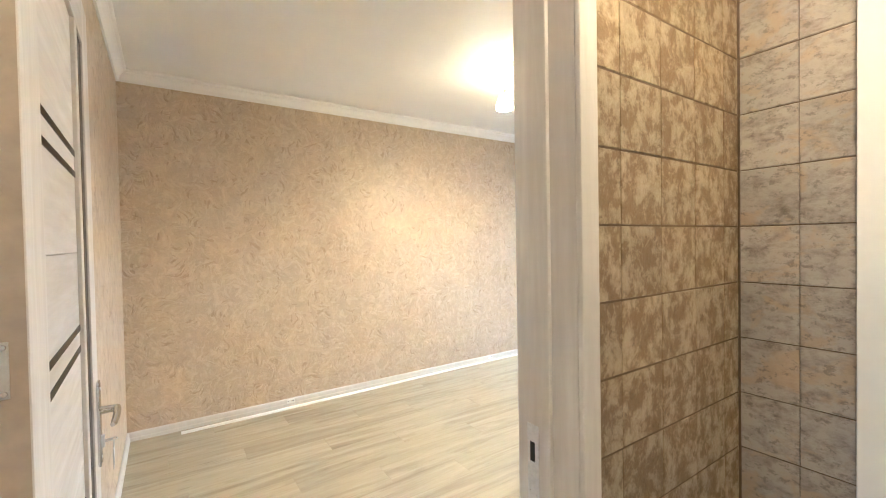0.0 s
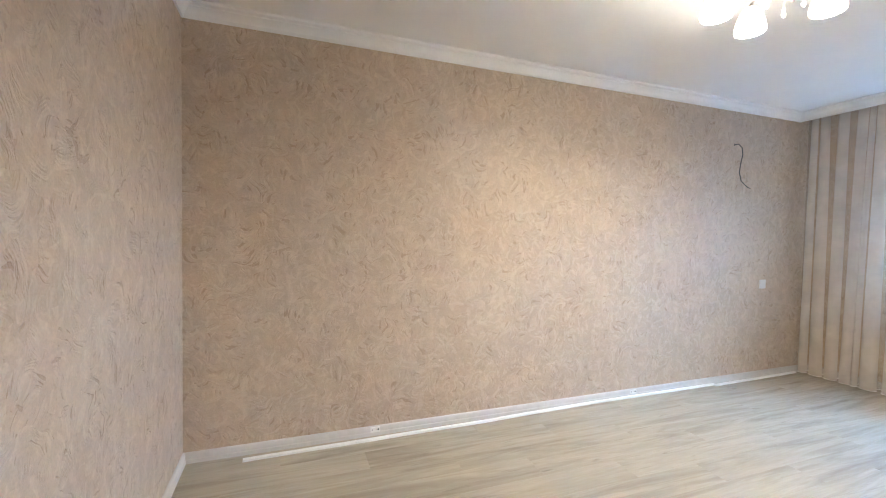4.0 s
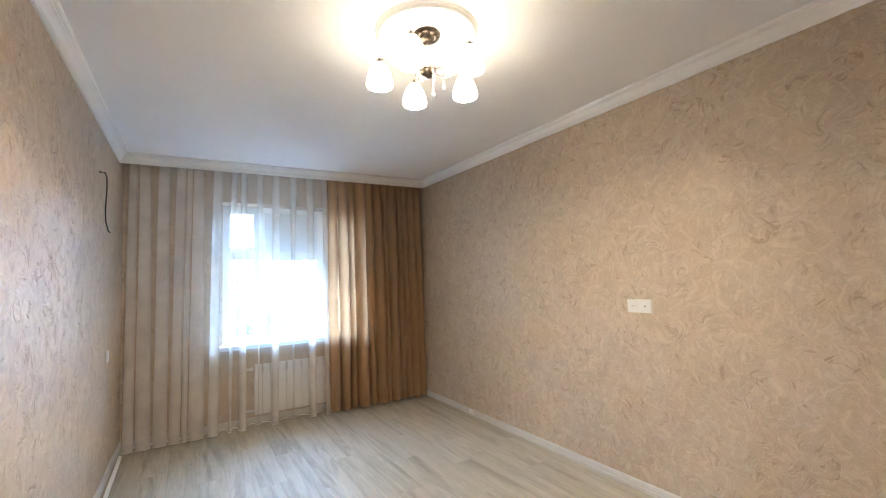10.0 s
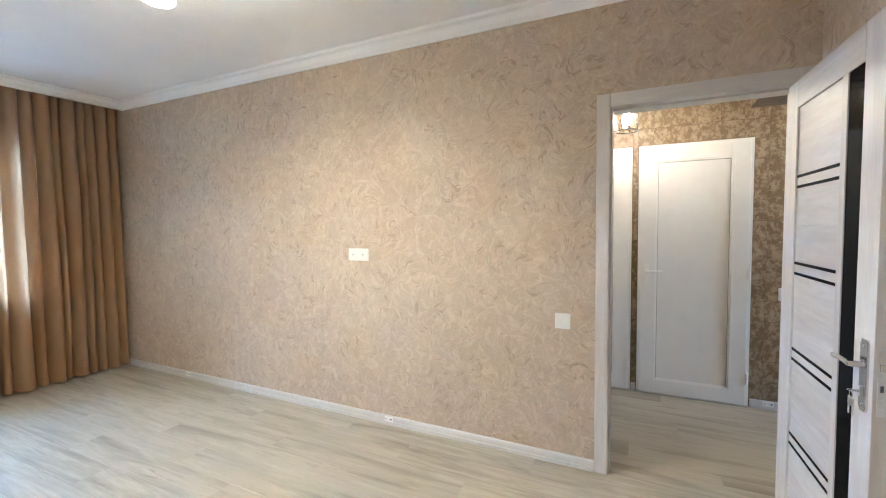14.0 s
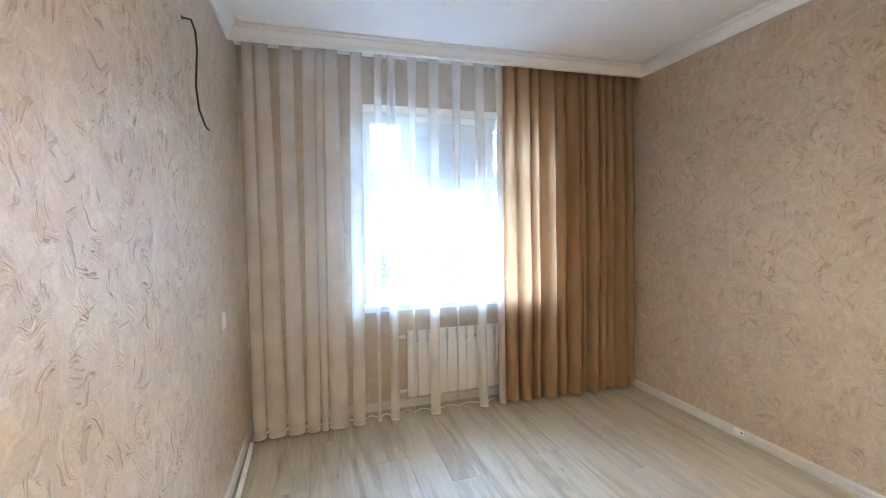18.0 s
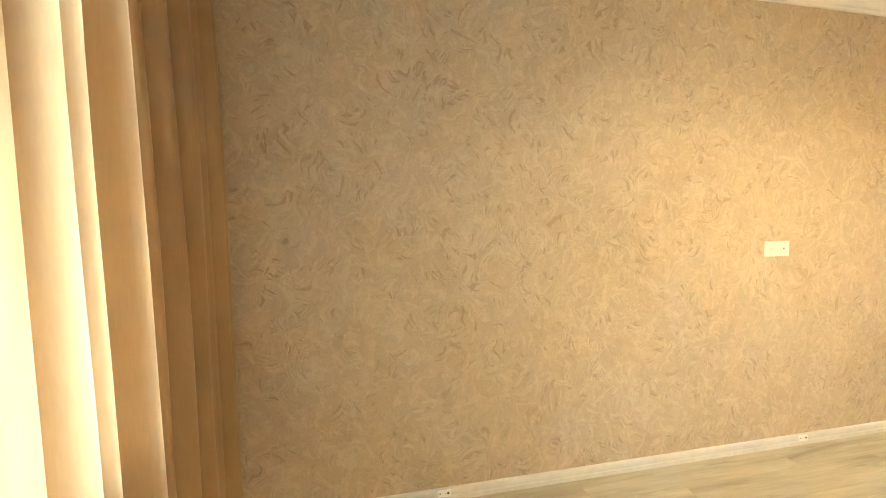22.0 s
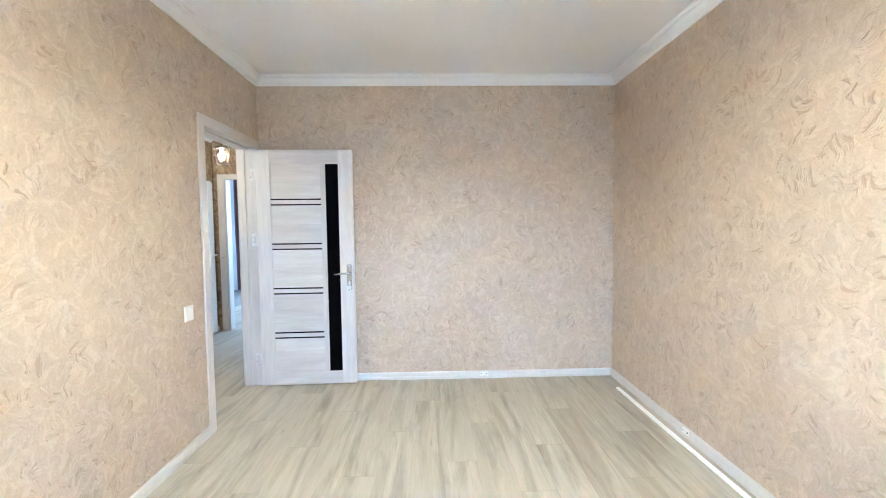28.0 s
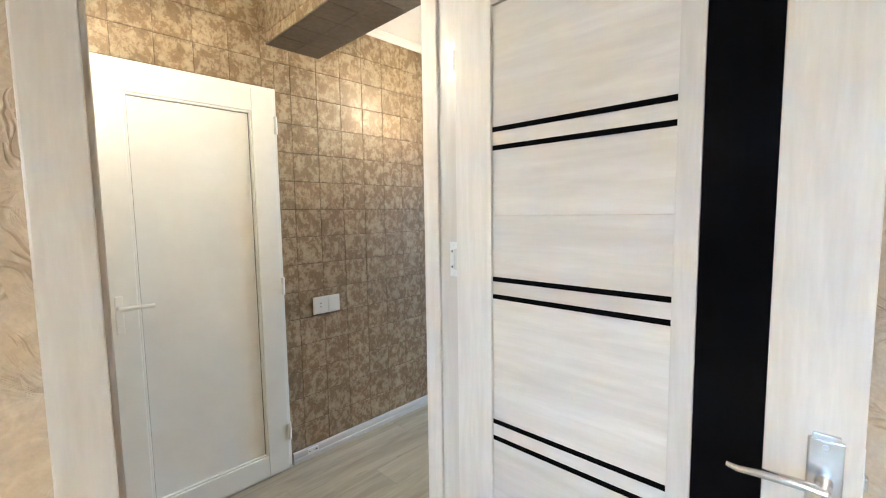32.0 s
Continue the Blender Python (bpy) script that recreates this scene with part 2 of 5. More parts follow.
def wood_grain(name, stretch, pale, dark, streak, rough=0.42, offset=True, scale=1.0, world_space=False, knots=False):
    """Printed wood with grain along the axis that is stretched least."""
    m, nt, b = material(name)
    v = coords(nt, stretch, world_space=world_space)
    if offset:
        oi = nt.nodes.new("ShaderNodeObjectInfo")
        va = nt.nodes.new("ShaderNodeVectorMath")
        va.operation = "ADD"
        nt.links.new(v, va.inputs[0])
        nt.links.new(math_node(nt, "MULTIPLY", oi.outputs["Random"], 43.0), va.inputs[1])
        v = va.outputs[0]
    n1 = noise_tex(nt, v, 1.0 * scale, 5, 0.6, 0.8)
    n2 = noise_tex(nt, v, 6.0 * scale, 4, 0.65, 0.3)
    n3 = noise_tex(nt, v, (0.62 if knots else 0.45) * scale, 6 if knots else 2, 0.62 if knots else 0.5, 1.2)
    k = 0.35 if knots else 0.4
    f = math_node(nt, "ADD", math_node(nt, "MULTIPLY", n1, 1 - k), math_node(nt, "MULTIPLY", n2, k))
    col = ramp(nt, f, [(0.34, dark), (0.5, tuple((a + c) / 2 for a, c in zip(pale, dark))), (0.62, pale)])
    mr = nt.nodes.new("ShaderNodeMapRange")
    nt.links.new(n3, mr.inputs[0])
    mr.inputs[1].default_value, mr.inputs[2].default_value = (0.47, 0.72) if knots else (0.52, 0.70)
    col = mix_colour(nt, math_node(nt, "MULTIPLY", mr.outputs[0], 0.78 if knots else 0.6), col, streak)
    if knots:
        kn = nt.nodes.new("ShaderNodeMapRange")
        nt.links.new(noise_tex(nt, v, 1.9, 4, 0.6, 1.6), kn.inputs[0])
        kn.inputs[1].default_value, kn.inputs[2].default_value = 0.63, 0.74
        col = mix_colour(nt, math_node(nt, "MULTIPLY", kn.outputs[0], 0.5), col, tuple(c * 0.72 for c in streak))
    if offset:
        tone = math_node(nt, "ADD", math_node(nt, "MULTIPLY", oi.outputs["Random"], 0.06 if knots else 0.10), 0.96 if knots else 0.93)
        col = mix_colour(nt, 1.0, col, tone, "MULTIPLY")
    nt.links.new(col, b.inputs["Base Color"])
    nt.links.new(ramp(nt, n2, [(0.3, (rough + 0.08,) * 3), (0.7, (rough - 0.08,) * 3)]), b.inputs["Roughness"])
    bump(nt, b, n2, 0.25, 0.0006)
    if knots:
        b.inputs["Specular IOR Level"].default_value = 0.32
    return m


def cloth(name, colour, see_through, rough=0.8, sheen=0.2, pass_on=0.5, coarse=True, filtered=None):
    """Woven cloth that lets light through: part open weave, part scattering thread; filtered is the colour of light that has passed it."""
    m, nt, b = material(name)
    v = coords(nt, world_space=True)
    weave = noise_tex(nt, coords(nt, (160, 160, 18), world_space=True), 1.0, 2)
    tone = noise_tex(nt, v, 4.0, 3)
    k = 0.5 if coarse else 0.1
    f = math_node(nt, "ADD", math_node(nt, "MULTIPLY", weave, k), math_node(nt, "MULTIPLY", tone, 1 - k))
    col = ramp(nt, f, [(0.35, tuple(c * 0.88 for c in colour)), (0.65, tuple(min(1, c * 1.08) for c in colour))])
    nt.links.new(col, b.inputs["Base Color"])
    b.inputs["Roughness"].default_value = rough
    b.inputs["Sheen Weight"].default_value = sheen
    if coarse:
        bump(nt, b, weave, 0.2, 0.0008)
    tl = nt.nodes.new("ShaderNodeBsdfTranslucent")
    if filtered:
        tl.inputs[0].default_value = (*filtered, 1)
    else:
        nt.links.new(col, tl.inputs[0])
    m1 = nt.nodes.new("ShaderNodeMixShader")
    m1.inputs[0].default_value = pass_on
    nt.links.new(b.outputs[0], m1.inputs[1])
    nt.links.new(tl.outputs[0], m1.inputs[2])
    out = nt.nodes["Material Output"]
    if see_through > 0:
        tr = nt.nodes.new("ShaderNodeBsdfTransparent")
        m2 = nt.nodes.new("ShaderNodeMixShader")
        m2.inputs[0].default_value = see_through
        nt.links.new(m1.outputs[0], m2.inputs[1])
        nt.links.new(tr.outputs[0], m2.inputs[2])
        nt.links.new(m2.outputs[0], out.inputs[0])
    else:
        nt.links.new(m1.outputs[0], out.inputs[0])
    return m


def glowing(name, colour, strength, base=(0.9, 0.9, 0.88)):
    m, nt, b = material(name)
    b.inputs["Base Color"].default_value = (*base, 1)
    b.inputs["Emission Color"].default_value = (*colour, 1)
    b.inputs["Emission Strength"].default_value = strength
    b.inputs["Roughness"].default_value = 0.25
    return m


def clear_glass(name, tint=(1, 1, 1), rough=0.0):
    m, nt, b = material(name)
    b.inputs["Base Color"].default_value = (*tint, 1)
    b.inputs["Transmission Weight"].default_value = 1.0
    b.inputs["Roughness"].default_value = rough
    b.inputs["IOR"].default_value = 1.45
    return m


PLASTER = swirl_plaster()
TILE = stone_tile("stone_tile", (1.0, 1.0, 0.8), (0.225, 0.151, 0.078), (0.425, 0.337, 0.218))
TILE_PALE = stone_tile("pale_stone_tile", (0.8, 0.8, 1.25), (0.215, 0.175, 0.140), (0.405, 0.358, 0.302), (0.430, 0.322, 0.212))
JOINT = plain("tile_joint", (0.150, 0.104, 0.066), 0.9, grain=0.2)
FLOOR = wood_grain("laminate_oak", (1.15, 12.0, 12.0), (0.500, 0.455, 0.358), (0.412, 0.365, 0.277), (0.232, 0.190, 0.133), 0.48, knots=True)
SLAB = plain("screed", (0.30, 0.28, 0.25), 0.9, grain=0.1)
GROUND = plain("dusty_ground", (0.085, 0.082, 0.076), 0.9, grain=0.15, scale=0.3)
CEILING = plain("ceiling_paint", (0.90, 0.895, 0.885), 0.85, grain=0.01, scale=60)
CORNICE = plain("cornice_paint", (0.87, 0.865, 0.85), 0.6, grain=0.015)
BASEBOARD = plain("baseboard_plastic", (0.62, 0.595, 0.56), 0.45, grain=0.04, scale=25)
WOOD_V = wood_grain("bleached_wood_upright", (9.0, 9.0, 0.8), (0.70, 0.66, 0.625), (0.56, 0.515, 0.475), (0.52, 0.475, 0.435), 0.42)
WOOD_H = wood_grain("bleached_wood_level", (9.0, 0.8, 9.0), (0.70, 0.66, 0.625), (0.56, 0.515, 0.475), (0.52, 0.475, 0.435), 0.42)
WOOD_HX = wood_grain("bleached_wood_lintel", (0.8, 9.0, 9.0), (0.70, 0.66, 0.625), (0.56, 0.515, 0.475), (0.52, 0.475, 0.435), 0.42)
EDGE = plain("edge_veneer", (0.43, 0.355, 0.29), 0.55, grain=0.1, scale=30)
GRILLE = plain("painted_iron", (0.20, 0.21, 0.22), 0.45, grain=0.1)
# darker than the wall tiles: shade under the beam put into the colour
SHADED_STONE = plain("shaded_stone", (0.13, 0.10, 0.072), 0.5, grain=0.25, scale=35)
BLACK_GLASS = plain("black_glass", (0.003, 0.003, 0.004), 0.09, grain=0.1)
BLACK_GLASS.node_tree.nodes["Principled BSDF"].inputs["Specular IOR Level"].default_value = 0.025
CHROME = plain("chrome", (0.66, 0.66, 0.67), 0.24, 1.0, grain=0.04, scale=90)
STEEL = plain("brushed_steel", (0.70, 0.70, 0.70), 0.30, 1.0, grain=0.08, scale=120)
BRONZE = plain("dark_bronze", (0.12, 0.095, 0.075), 0.28, 0.9, grain=0.1)
PVC = plain("white_pvc", (0.86, 0.845, 0.80), 0.42, grain=0.015, scale=15)
PVC_PANEL = plain("white_pvc_panel", (0.84, 0.825, 0.785), 0.62, grain=0.02, scale=10)
GASKET = plain("grey_gasket", (0.10, 0.10, 0.10), 0.7)
PLASTIC = plain("white_plastic", (0.80, 0.79, 0.76), 0.32, grain=0.02)
HOLE = plain("dark_hole", (0.02, 0.02, 0.02), 0.8)
BRASS = plain("worn_brass", (0.55, 0.40, 0.20), 0.3, 1.0, grain=0.1)
RADIATOR = plain("radiator_enamel", (0.80, 0.78, 0.74), 0.35, grain=0.02)
CABLE = plain("dark_cable", (0.035, 0.032, 0.03), 0.5, grain=0.2)
CONDUIT = plain("white_conduit", (0.90, 0.895, 0.87), 0.4, grain=0.03)
SHEER = cloth("sheer_voile", (0.94, 0.895, 0.830), 0.77, 0.7, 0.0, 0.46, coarse=False)
FOLDED = cloth("folded_voile", (0.90, 0.84, 0.76), 0.38, 0.7, 0.0, 0.34, coarse=False)
DRAPE = cloth("brown_satin", (0.375, 0.248, 0.135), 0.0, 0.30, 0.0, 0.28, filtered=(0.95, 0.57, 0.29))
DARK_DRAPE = cloth("plum_drape", (0.135, 0.075, 0.085), 0.0, 0.7, 0.2, 0.15)
OPAL = glowing("lit_opal_glass", WARM, SHADE_GLOW)
# the glass is brightest round the bulb, dimmer towards its cap
opal_nt = OPAL.node_tree
opal_z = opal_nt.nodes.new("ShaderNodeSeparateXYZ")
opal_nt.links.new(coords(opal_nt), opal_z.inputs[0])
opal_nt.links.new(map_range(opal_nt, opal_z.outputs[2], -0.150, -0.250, 0.3 * SHADE_GLOW, 1.5 * SHADE_GLOW), opal_nt.nodes["Principled BSDF"].inputs["Emission Strength"])
LED = glowing("lit_chandelier_bulb", WARM, CHANDELIER_BULB)
BULB = glowing("lit_bulb", HALL_WARM, BULB_GLOW)
CRYSTAL = clear_glass("crystal", (1.0, 0.98, 0.95))
PANE = clear_glass("window_glass")
LAMP_GLASS = clear_glass("lamp_glass", (1.0, 0.97, 0.92), 0.05)
AC_PLASTIC = plain("grey_white_plastic", (0.72, 0.73, 0.73), 0.5)


# ---- building helpers ----
def mesh_of(name, bm, mat, smooth=False):
    bmesh.ops.recalc_face_normals(bm, faces=bm.faces)
    me = bpy.data.meshes.new(name)
    bm.to_mesh(me)
    bm.free()
    me.materials.append(mat)
    if smooth:
        me.shade_smooth()
        me.set_sharp_from_angle(angle=radians(35))
    return me


def thing(name, x=0, y=0, z=0, label="", category="", group="", kind="", rz=0.0):
    ob = new(name)
    ob.empty_display_size = 0.1
    ob.matrix_world = pose(x, y, z, 0, 0, rz)
    return tagged(ob, label, category, group, kind)


def part(name, bm, mat, parent, label="", smooth=False):
    ob = new(name, mesh_of(name, bm, mat, smooth))
    ob.parent = parent
    if label:
        ob["label"] = label
    return ob


def solid(name, bm, mat, label, category, kind="", group="", smooth=False):
    return tagged(new(name, mesh_of(name, bm, mat, smooth)), label, category, group, kind)


def box(lo, hi, bevel=0.0, bm=None):
    bm = bm or bmesh.new()
    vs = [bm.verts.new((x, y, z)) for x in (lo[0], hi[0]) for y in (lo[1], hi[1]) for z in (lo[2], hi[2])]
    fs = []
    for q in ((0, 1, 3, 2), (4, 6, 7, 5), (0, 4, 5, 1), (2, 3, 7, 6), (0, 2, 6, 4), (1, 5, 7, 3)):
        fs.append(bm.faces.new([vs[i] for i in q]))
    if bevel > 0:
        edges = list({e for f in fs for e in f.edges})
        bmesh.ops.bevel(bm, geom=edges, offset=bevel, segments=2, profile=0.6, affect="EDGES")
    return bm


def ring_frame(p, axis_u, axis_v, r, seg):
    return [p + axis_u * (r * math.cos(2 * math.pi * i / seg)) + axis_v * (r * math.sin(2 * math.pi * i / seg)) for i in range(seg)]


def tube(points, r, seg=10, bm=None, caps=True):
    """A round rod along points; r: one radius or one for each point."""
    bm = bm or bmesh.new()
    pts = [Vector(p) for p in points]
    rs = r if isinstance(r, (list, tuple)) else [r] * len(pts)
    rings = []
    side = None
    for i, p in enumerate(pts):
        d = (pts[min(i + 1, len(pts) - 1)] - pts[max(i - 1, 0)]).normalized()
        if side is None:
            side = d.orthogonal().normalized()
        side = (side - d * side.dot(d)).normalized()
        rings.append([bm.verts.new(q) for q in ring_frame(p, side, d.cross(side), rs[i], seg)])
    for a, b in zip(rings, rings[1:]):
        for i in range(seg):
            bm.faces.new((a[i], a[(i + 1) % seg], b[(i + 1) % seg], b[i]))
    if caps:
        bm.faces.new(list(reversed(rings[0])))
        bm.faces.new(rings[-1])
    return bm


def lathe(profile, seg=32, centre=(0, 0, 0), bm=None, closed=False):
    """Turns (radius, height) pairs round the upright axis."""
    bm = bm or bmesh.new()
    cx, cy, cz = centre
    rings = []
    for r, z in profile:
        if r < 1e-5:
            rings.append([bm.verts.new((cx, cy, cz + z))])
        else:
            rings.append([bm.verts.new((cx + r * math.cos(2 * math.pi * i / seg), cy + r * math.sin(2 * math.pi * i / seg), cz + z)) for i in range(seg)])
    pairs = list(zip(rings, rings[1:])) + ([(rings[-1], rings[0])] if closed else [])
    for a, b in pairs:
        for i in range(seg):
            j = (i + 1) % seg
            if len(a) == 1:
                bm.faces.new((a[0], b[i], b[j]))
            elif len(b) == 1:
                bm.faces.new((a[i], a[j], b[0]))
            else:
                bm.faces.new((a[i], a[j], b[j], b[i]))
    return bm


def extrude_profile(profile, a, b, inward, mitre=(True, True)):
    """A moulding from a to b along a wall: profile pairs (out from the wall, height). Mitred for inside corners."""
    bm = bmesh.new()
    a, b, n = Vector(a), Vector(b), Vector(inward)
    d = (b - a).normalized()
    ends = []
    for p, sign, m in ((a, 1, mitre[0]), (b, -1, mitre[1])):
        ends.append([bm.verts.new(p + n * o + Vector((0, 0, z)) + d * (sign * o if m else 0)) for o, z in profile])
    k = len(profile)
    for i in range(k):
        j = (i + 1) % k
        bm.faces.new((ends[0][i], ends[0][j], ends[1][j], ends[1][i]))
    bm.faces.new(ends[0])
    bm.faces.new(list(reversed(ends[1])))
    return bm


# ---- plan ----
X0, X1 = -0.01, 5.74          # west and east walls of the room
Y0, Y1 = 0.745, 3.835         # south and north walls
H = 2.650                     # ceiling of the room
def ceiling_height(x, y):
    """The ceiling is a little out of level: highest at the window end."""
    return H + max(x, 0.0) / 5.44 * (0.010 + 0.028 * (Y1 - y) / (Y1 - Y0))


HX0, HX1, HY0, HY1, HH = -1.95, 1.55, -0.645, 0.60, 2.52   # hall
DX0, DX1, DH = 0.065, 0.865, 2.03                          # room doorway
WY0, WY1, WZ0, WZ1 = 1.52, 3.00, 0.80, 2.325               # window opening

# ---- structure ----
bm = box((HX0, Y0 - 0.145 + 0.006, 0), (0.0, Y0, 2.9))
box((0.0, Y0 - 0.139, 0), (DX0 - 0.03, Y0, 2.9), bm=bm)
box((DX0 - 0.03, Y0 - 0.139, DH + 0.03), (DX1 + 0.03, Y0, 2.9), bm=bm)
box((DX1 + 0.03, Y0 - 0.139, 0), (6.1, Y0, 2.9), bm=bm)
solid("wall_south", bm, PLASTER, "beige wall with swirled plaster-look wallpaper and a doorway", "wall", "structure")
solid("wall_north", box((X0 - 0.15, Y1, 0), (6.1, Y1 + 0.15, 2.9)), PLASTER, "beige wall with swirled plaster-look wallpaper", "wall", "structure")
solid("wall_west", box((X0 - 0.15, Y0, 0), (X0, Y1, 2.9)), PLASTER, "beige wall with swirled plaster-look wallpaper", "wall", "structure")
bm = box((X1, Y0, 0), (X1 + 0.36, WY0, 2.9))
box((X1, WY1, 0), (X1 + 0.36, Y1, 2.9), bm=bm)
box((X1, WY0, 0), (X1 + 0.36, WY1, WZ0), bm=bm)
box((X1, WY0, WZ1), (X1 + 0.36, WY1, 2.9), bm=bm)
solid("wall_east", bm, PLASTER, "beige wallpapered wall with the window opening", "wall", "structure")
bm = box((X0, Y0, H), (X1, Y1, H + 0.14))
for q in bm.verts:
    if q.co.z < H + 0.05:
        q.co.z = ceiling_height(q.co.x, q.co.y)
solid("ceiling", bm, CEILING, "white painted flat ceiling", "ceiling", "structure")
bm = box((HX0 - 3.8, -2.6, -0.12), (6.2, 4.2, -0.009))
floor = solid("floor", bm, SLAB, "pale grey-beige oak laminate floor laid in planks", "floor", "structure")

# cornices
PROFILE = [(0.0, -0.085), (0.012, -0.085), (0.015, -0.077), (0.019, -0.072), (0.019, -0.064), (0.026, -0.052), (0.036, -0.036), (0.046, -0.031), (0.046, -0.024), (0.052, -0.022), (0.059, -0.019), (0.062, -0.015), (0.062, 0.0), (0.0, 0.0)]
XC = 5.44
for a, b, n in (((X0, Y0), (X0, Y1), (1, 0, 0)), ((X0, Y1), (XC, Y1), (0, -1, 0)), ((XC, Y1), (XC, Y0), (-1, 0, 0)), ((XC, Y0), (X0, Y0), (0, 1, 0))):
    a, b = (*a, ceiling_height(*a)), (*b, ceiling_height(*b))
    wide = 1.12 if n[1] > 0 else 1.0
    solid("cornice", extrude_profile([(o * wide, z) for o, z in PROFILE], a, b, n), CORNICE, "white stepped plaster cornice under the ceiling", "cornice", "structure", "cornices of the room", smooth=True)
a, b = (XC, Y0, ceiling_height(XC, Y0)), (XC, Y1, ceiling_height(XC, Y1))
solid("curtain_pelmet", extrude_profile([(0.001, -0.088), (0.016, -0.088), (0.016, 0.0), (0.001, 0.0)], a, b, (1, 0, 0), (False, False)), CORNICE, "white boxed pelmet board that hides the curtain track", "pelmet", "structure")
bm = box((5.50, Y0 + 0.02, H - 0.022), (5.53, Y1 - 0.02, H - 0.001), 0.002)
solid("curtain_track", bm, PLASTIC, "white double curtain track behind the pelmet", "curtain track")

# baseboards with clip-on joints
BPROF = [(0.0, 0.0), (0.018, 0.0), (0.018, 0.022), (0.014, 0.026), (0.014, 0.050), (0.010, 0.058), (0.004, 0.062), (0.0, 0.062)]
for a, b, n, m in (((X0, Y0 + 0.0, 0), (X0, Y1, 0), (1, 0, 0), (True, True)), ((X0, Y1, 0), (X1, Y1, 0), (0, -1, 0), (True, True)), ((X1, Y0, 0), (DX1 + 0.072, Y0, 0), (0, 1, 0), (True, False)), ((X1, Y1, 0), (X1, Y0, 0), (-1, 0, 0), (True, True))):
    solid("baseboard", extrude_profile(BPROF, a, b, n, m), BASEBOARD, "off-white plastic baseboard along the wall", "baseboard", "structure", "baseboards", smooth=True)
for a, b, n in (((HX0, HY0, 0), (-1.89, HY0, 0), (0, 1, 0)), ((-1.14, HY0, 0), (-0.045, HY0, 0), (0, 1, 0)), ((0.748, HY0, 0), (0.785, HY0, 0), (0, 1, 0)), ((HX1, HY1, 0), (0.94, HY1, 0), (0, -1, 0)), ((-0.02, HY1, 0), (HX0, HY1, 0), (0, -1, 0))):
    solid("baseboard", extrude_profile(BPROF, a, b, n, (False, False)), BASEBOARD, "off-white plastic baseboard along the hall wall", "baseboard", "structure", "baseboards", smooth=True)


def joint_clip(x, y, rz):
    """A connector piece in the baseboard with its screw hole left open."""
    t = thing("baseboard_joint", x, y, 0.0, "white plastic joint piece in the baseboard with open screw holes", "baseboard joint", "baseboard joints", rz=rz)
    part("clip", box((-0.034, 0.004, 0.020), (0.034, 0.0175, 0.056), 0.002), PLASTIC, t)
    for u, w in ((-0.020, 0.006), (0.022, 0.0035)):
        bm = tube([(u, 0.013, 0.041), (u, 0.0185, 0.041)], w, 10)
        part("screw_hole", bm, HOLE, t, "dark open screw hole")
    part("screw", tube([(-0.006, 0.015, 0.041), (-0.006, 0.0182, 0.041)], 0.0028, 8), BRASS, t, "small brass screw head")


for x in (2.31, 4.555):
    joint_clip(x, Y0, 0)
for x in (1.12, 3.36):
    joint_clip(x, Y1, 180)
joint_clip(X0, 2.678, -90)
joint_clip(-0.16, HY0, 0)

# ---- hall ----
solid("hall_wall_south", box((HX0 - 0.1, HY0 - 0.14, 0), (HX1 + 0.1, HY0 - 0.006, 2.9)), JOINT, "hall wall clad in blotched brown stone-look tiles", "wall", "structure")
hall_south = bpy.data.objects["hall_wall_south"]
hall_east = solid("hall_wall_east", box((HX1 + 0.006, HY0 - 0.14, 0), (HX1 + 0.14, HY1 + 0.006, 2.9)), JOINT, "hall end wall clad in blotched stone-look tiles", "wall", "structure")
bm = box((HX0 - 0.12, HY0, 0), (HX0 - 0.006, -0.50, 2.9))
box((HX0 - 0.12, 0.33, 0), (HX0 - 0.006, HY1 + 0.006, 2.9), bm=bm)
box((HX0 - 0.12, -0.50, 2.03), (HX0 - 0.006, 0.33, 2.9), bm=bm)
hall_west = solid("hall_wall_west", bm, JOINT, "hall end wall with a doorway to the next room", "wall", "structure")
bm = box((HX0, HY1 + 0.0045, 0), (DX0 - 0.03, HY1 + 0.0065, HH))
box((DX1 + 0.03, HY1 + 0.0045, 0), (HX1, HY1 + 0.0065, HH), bm=bm)
box((DX0 - 0.03, HY1 + 0.0045, DH + 0.03), (DX1 + 0.03, HY1 + 0.0065, HH), bm=bm)
hall_north = solid("hall_wall_north", bm, JOINT, "tile cladding of the hall side of the room wall", "wall", "structure")
solid("hall_ceiling", box((HX0, HY0, HH), (HX1, HY1, HH + 0.08)), CEILING, "white painted hall ceiling", "ceiling", "structure")
HPROF = [(o * 0.6, z * 0.45) for o, z in PROFILE]
for a, b, n in (((HX0, HY0, HH), (-0.30, HY0, HH), (0, 1, 0)), ((0.0, HY0, HH), (HX1, HY0, HH), (0, 1, 0))):
    solid("hall_cornice", extrude_profile(HPROF, a, b, n, (False, False)), CORNICE, "narrow white cornice along the hall ceiling", "cornice", "structure", "hall cornices", smooth=True)
beam = solid("hall_beam", box((-0.294, HY0, 2.262), (-0.006, HY1 - 0.002, HH)), JOINT, "dropped beam across the hall clad in stone-look tiles", "beam", "structure")

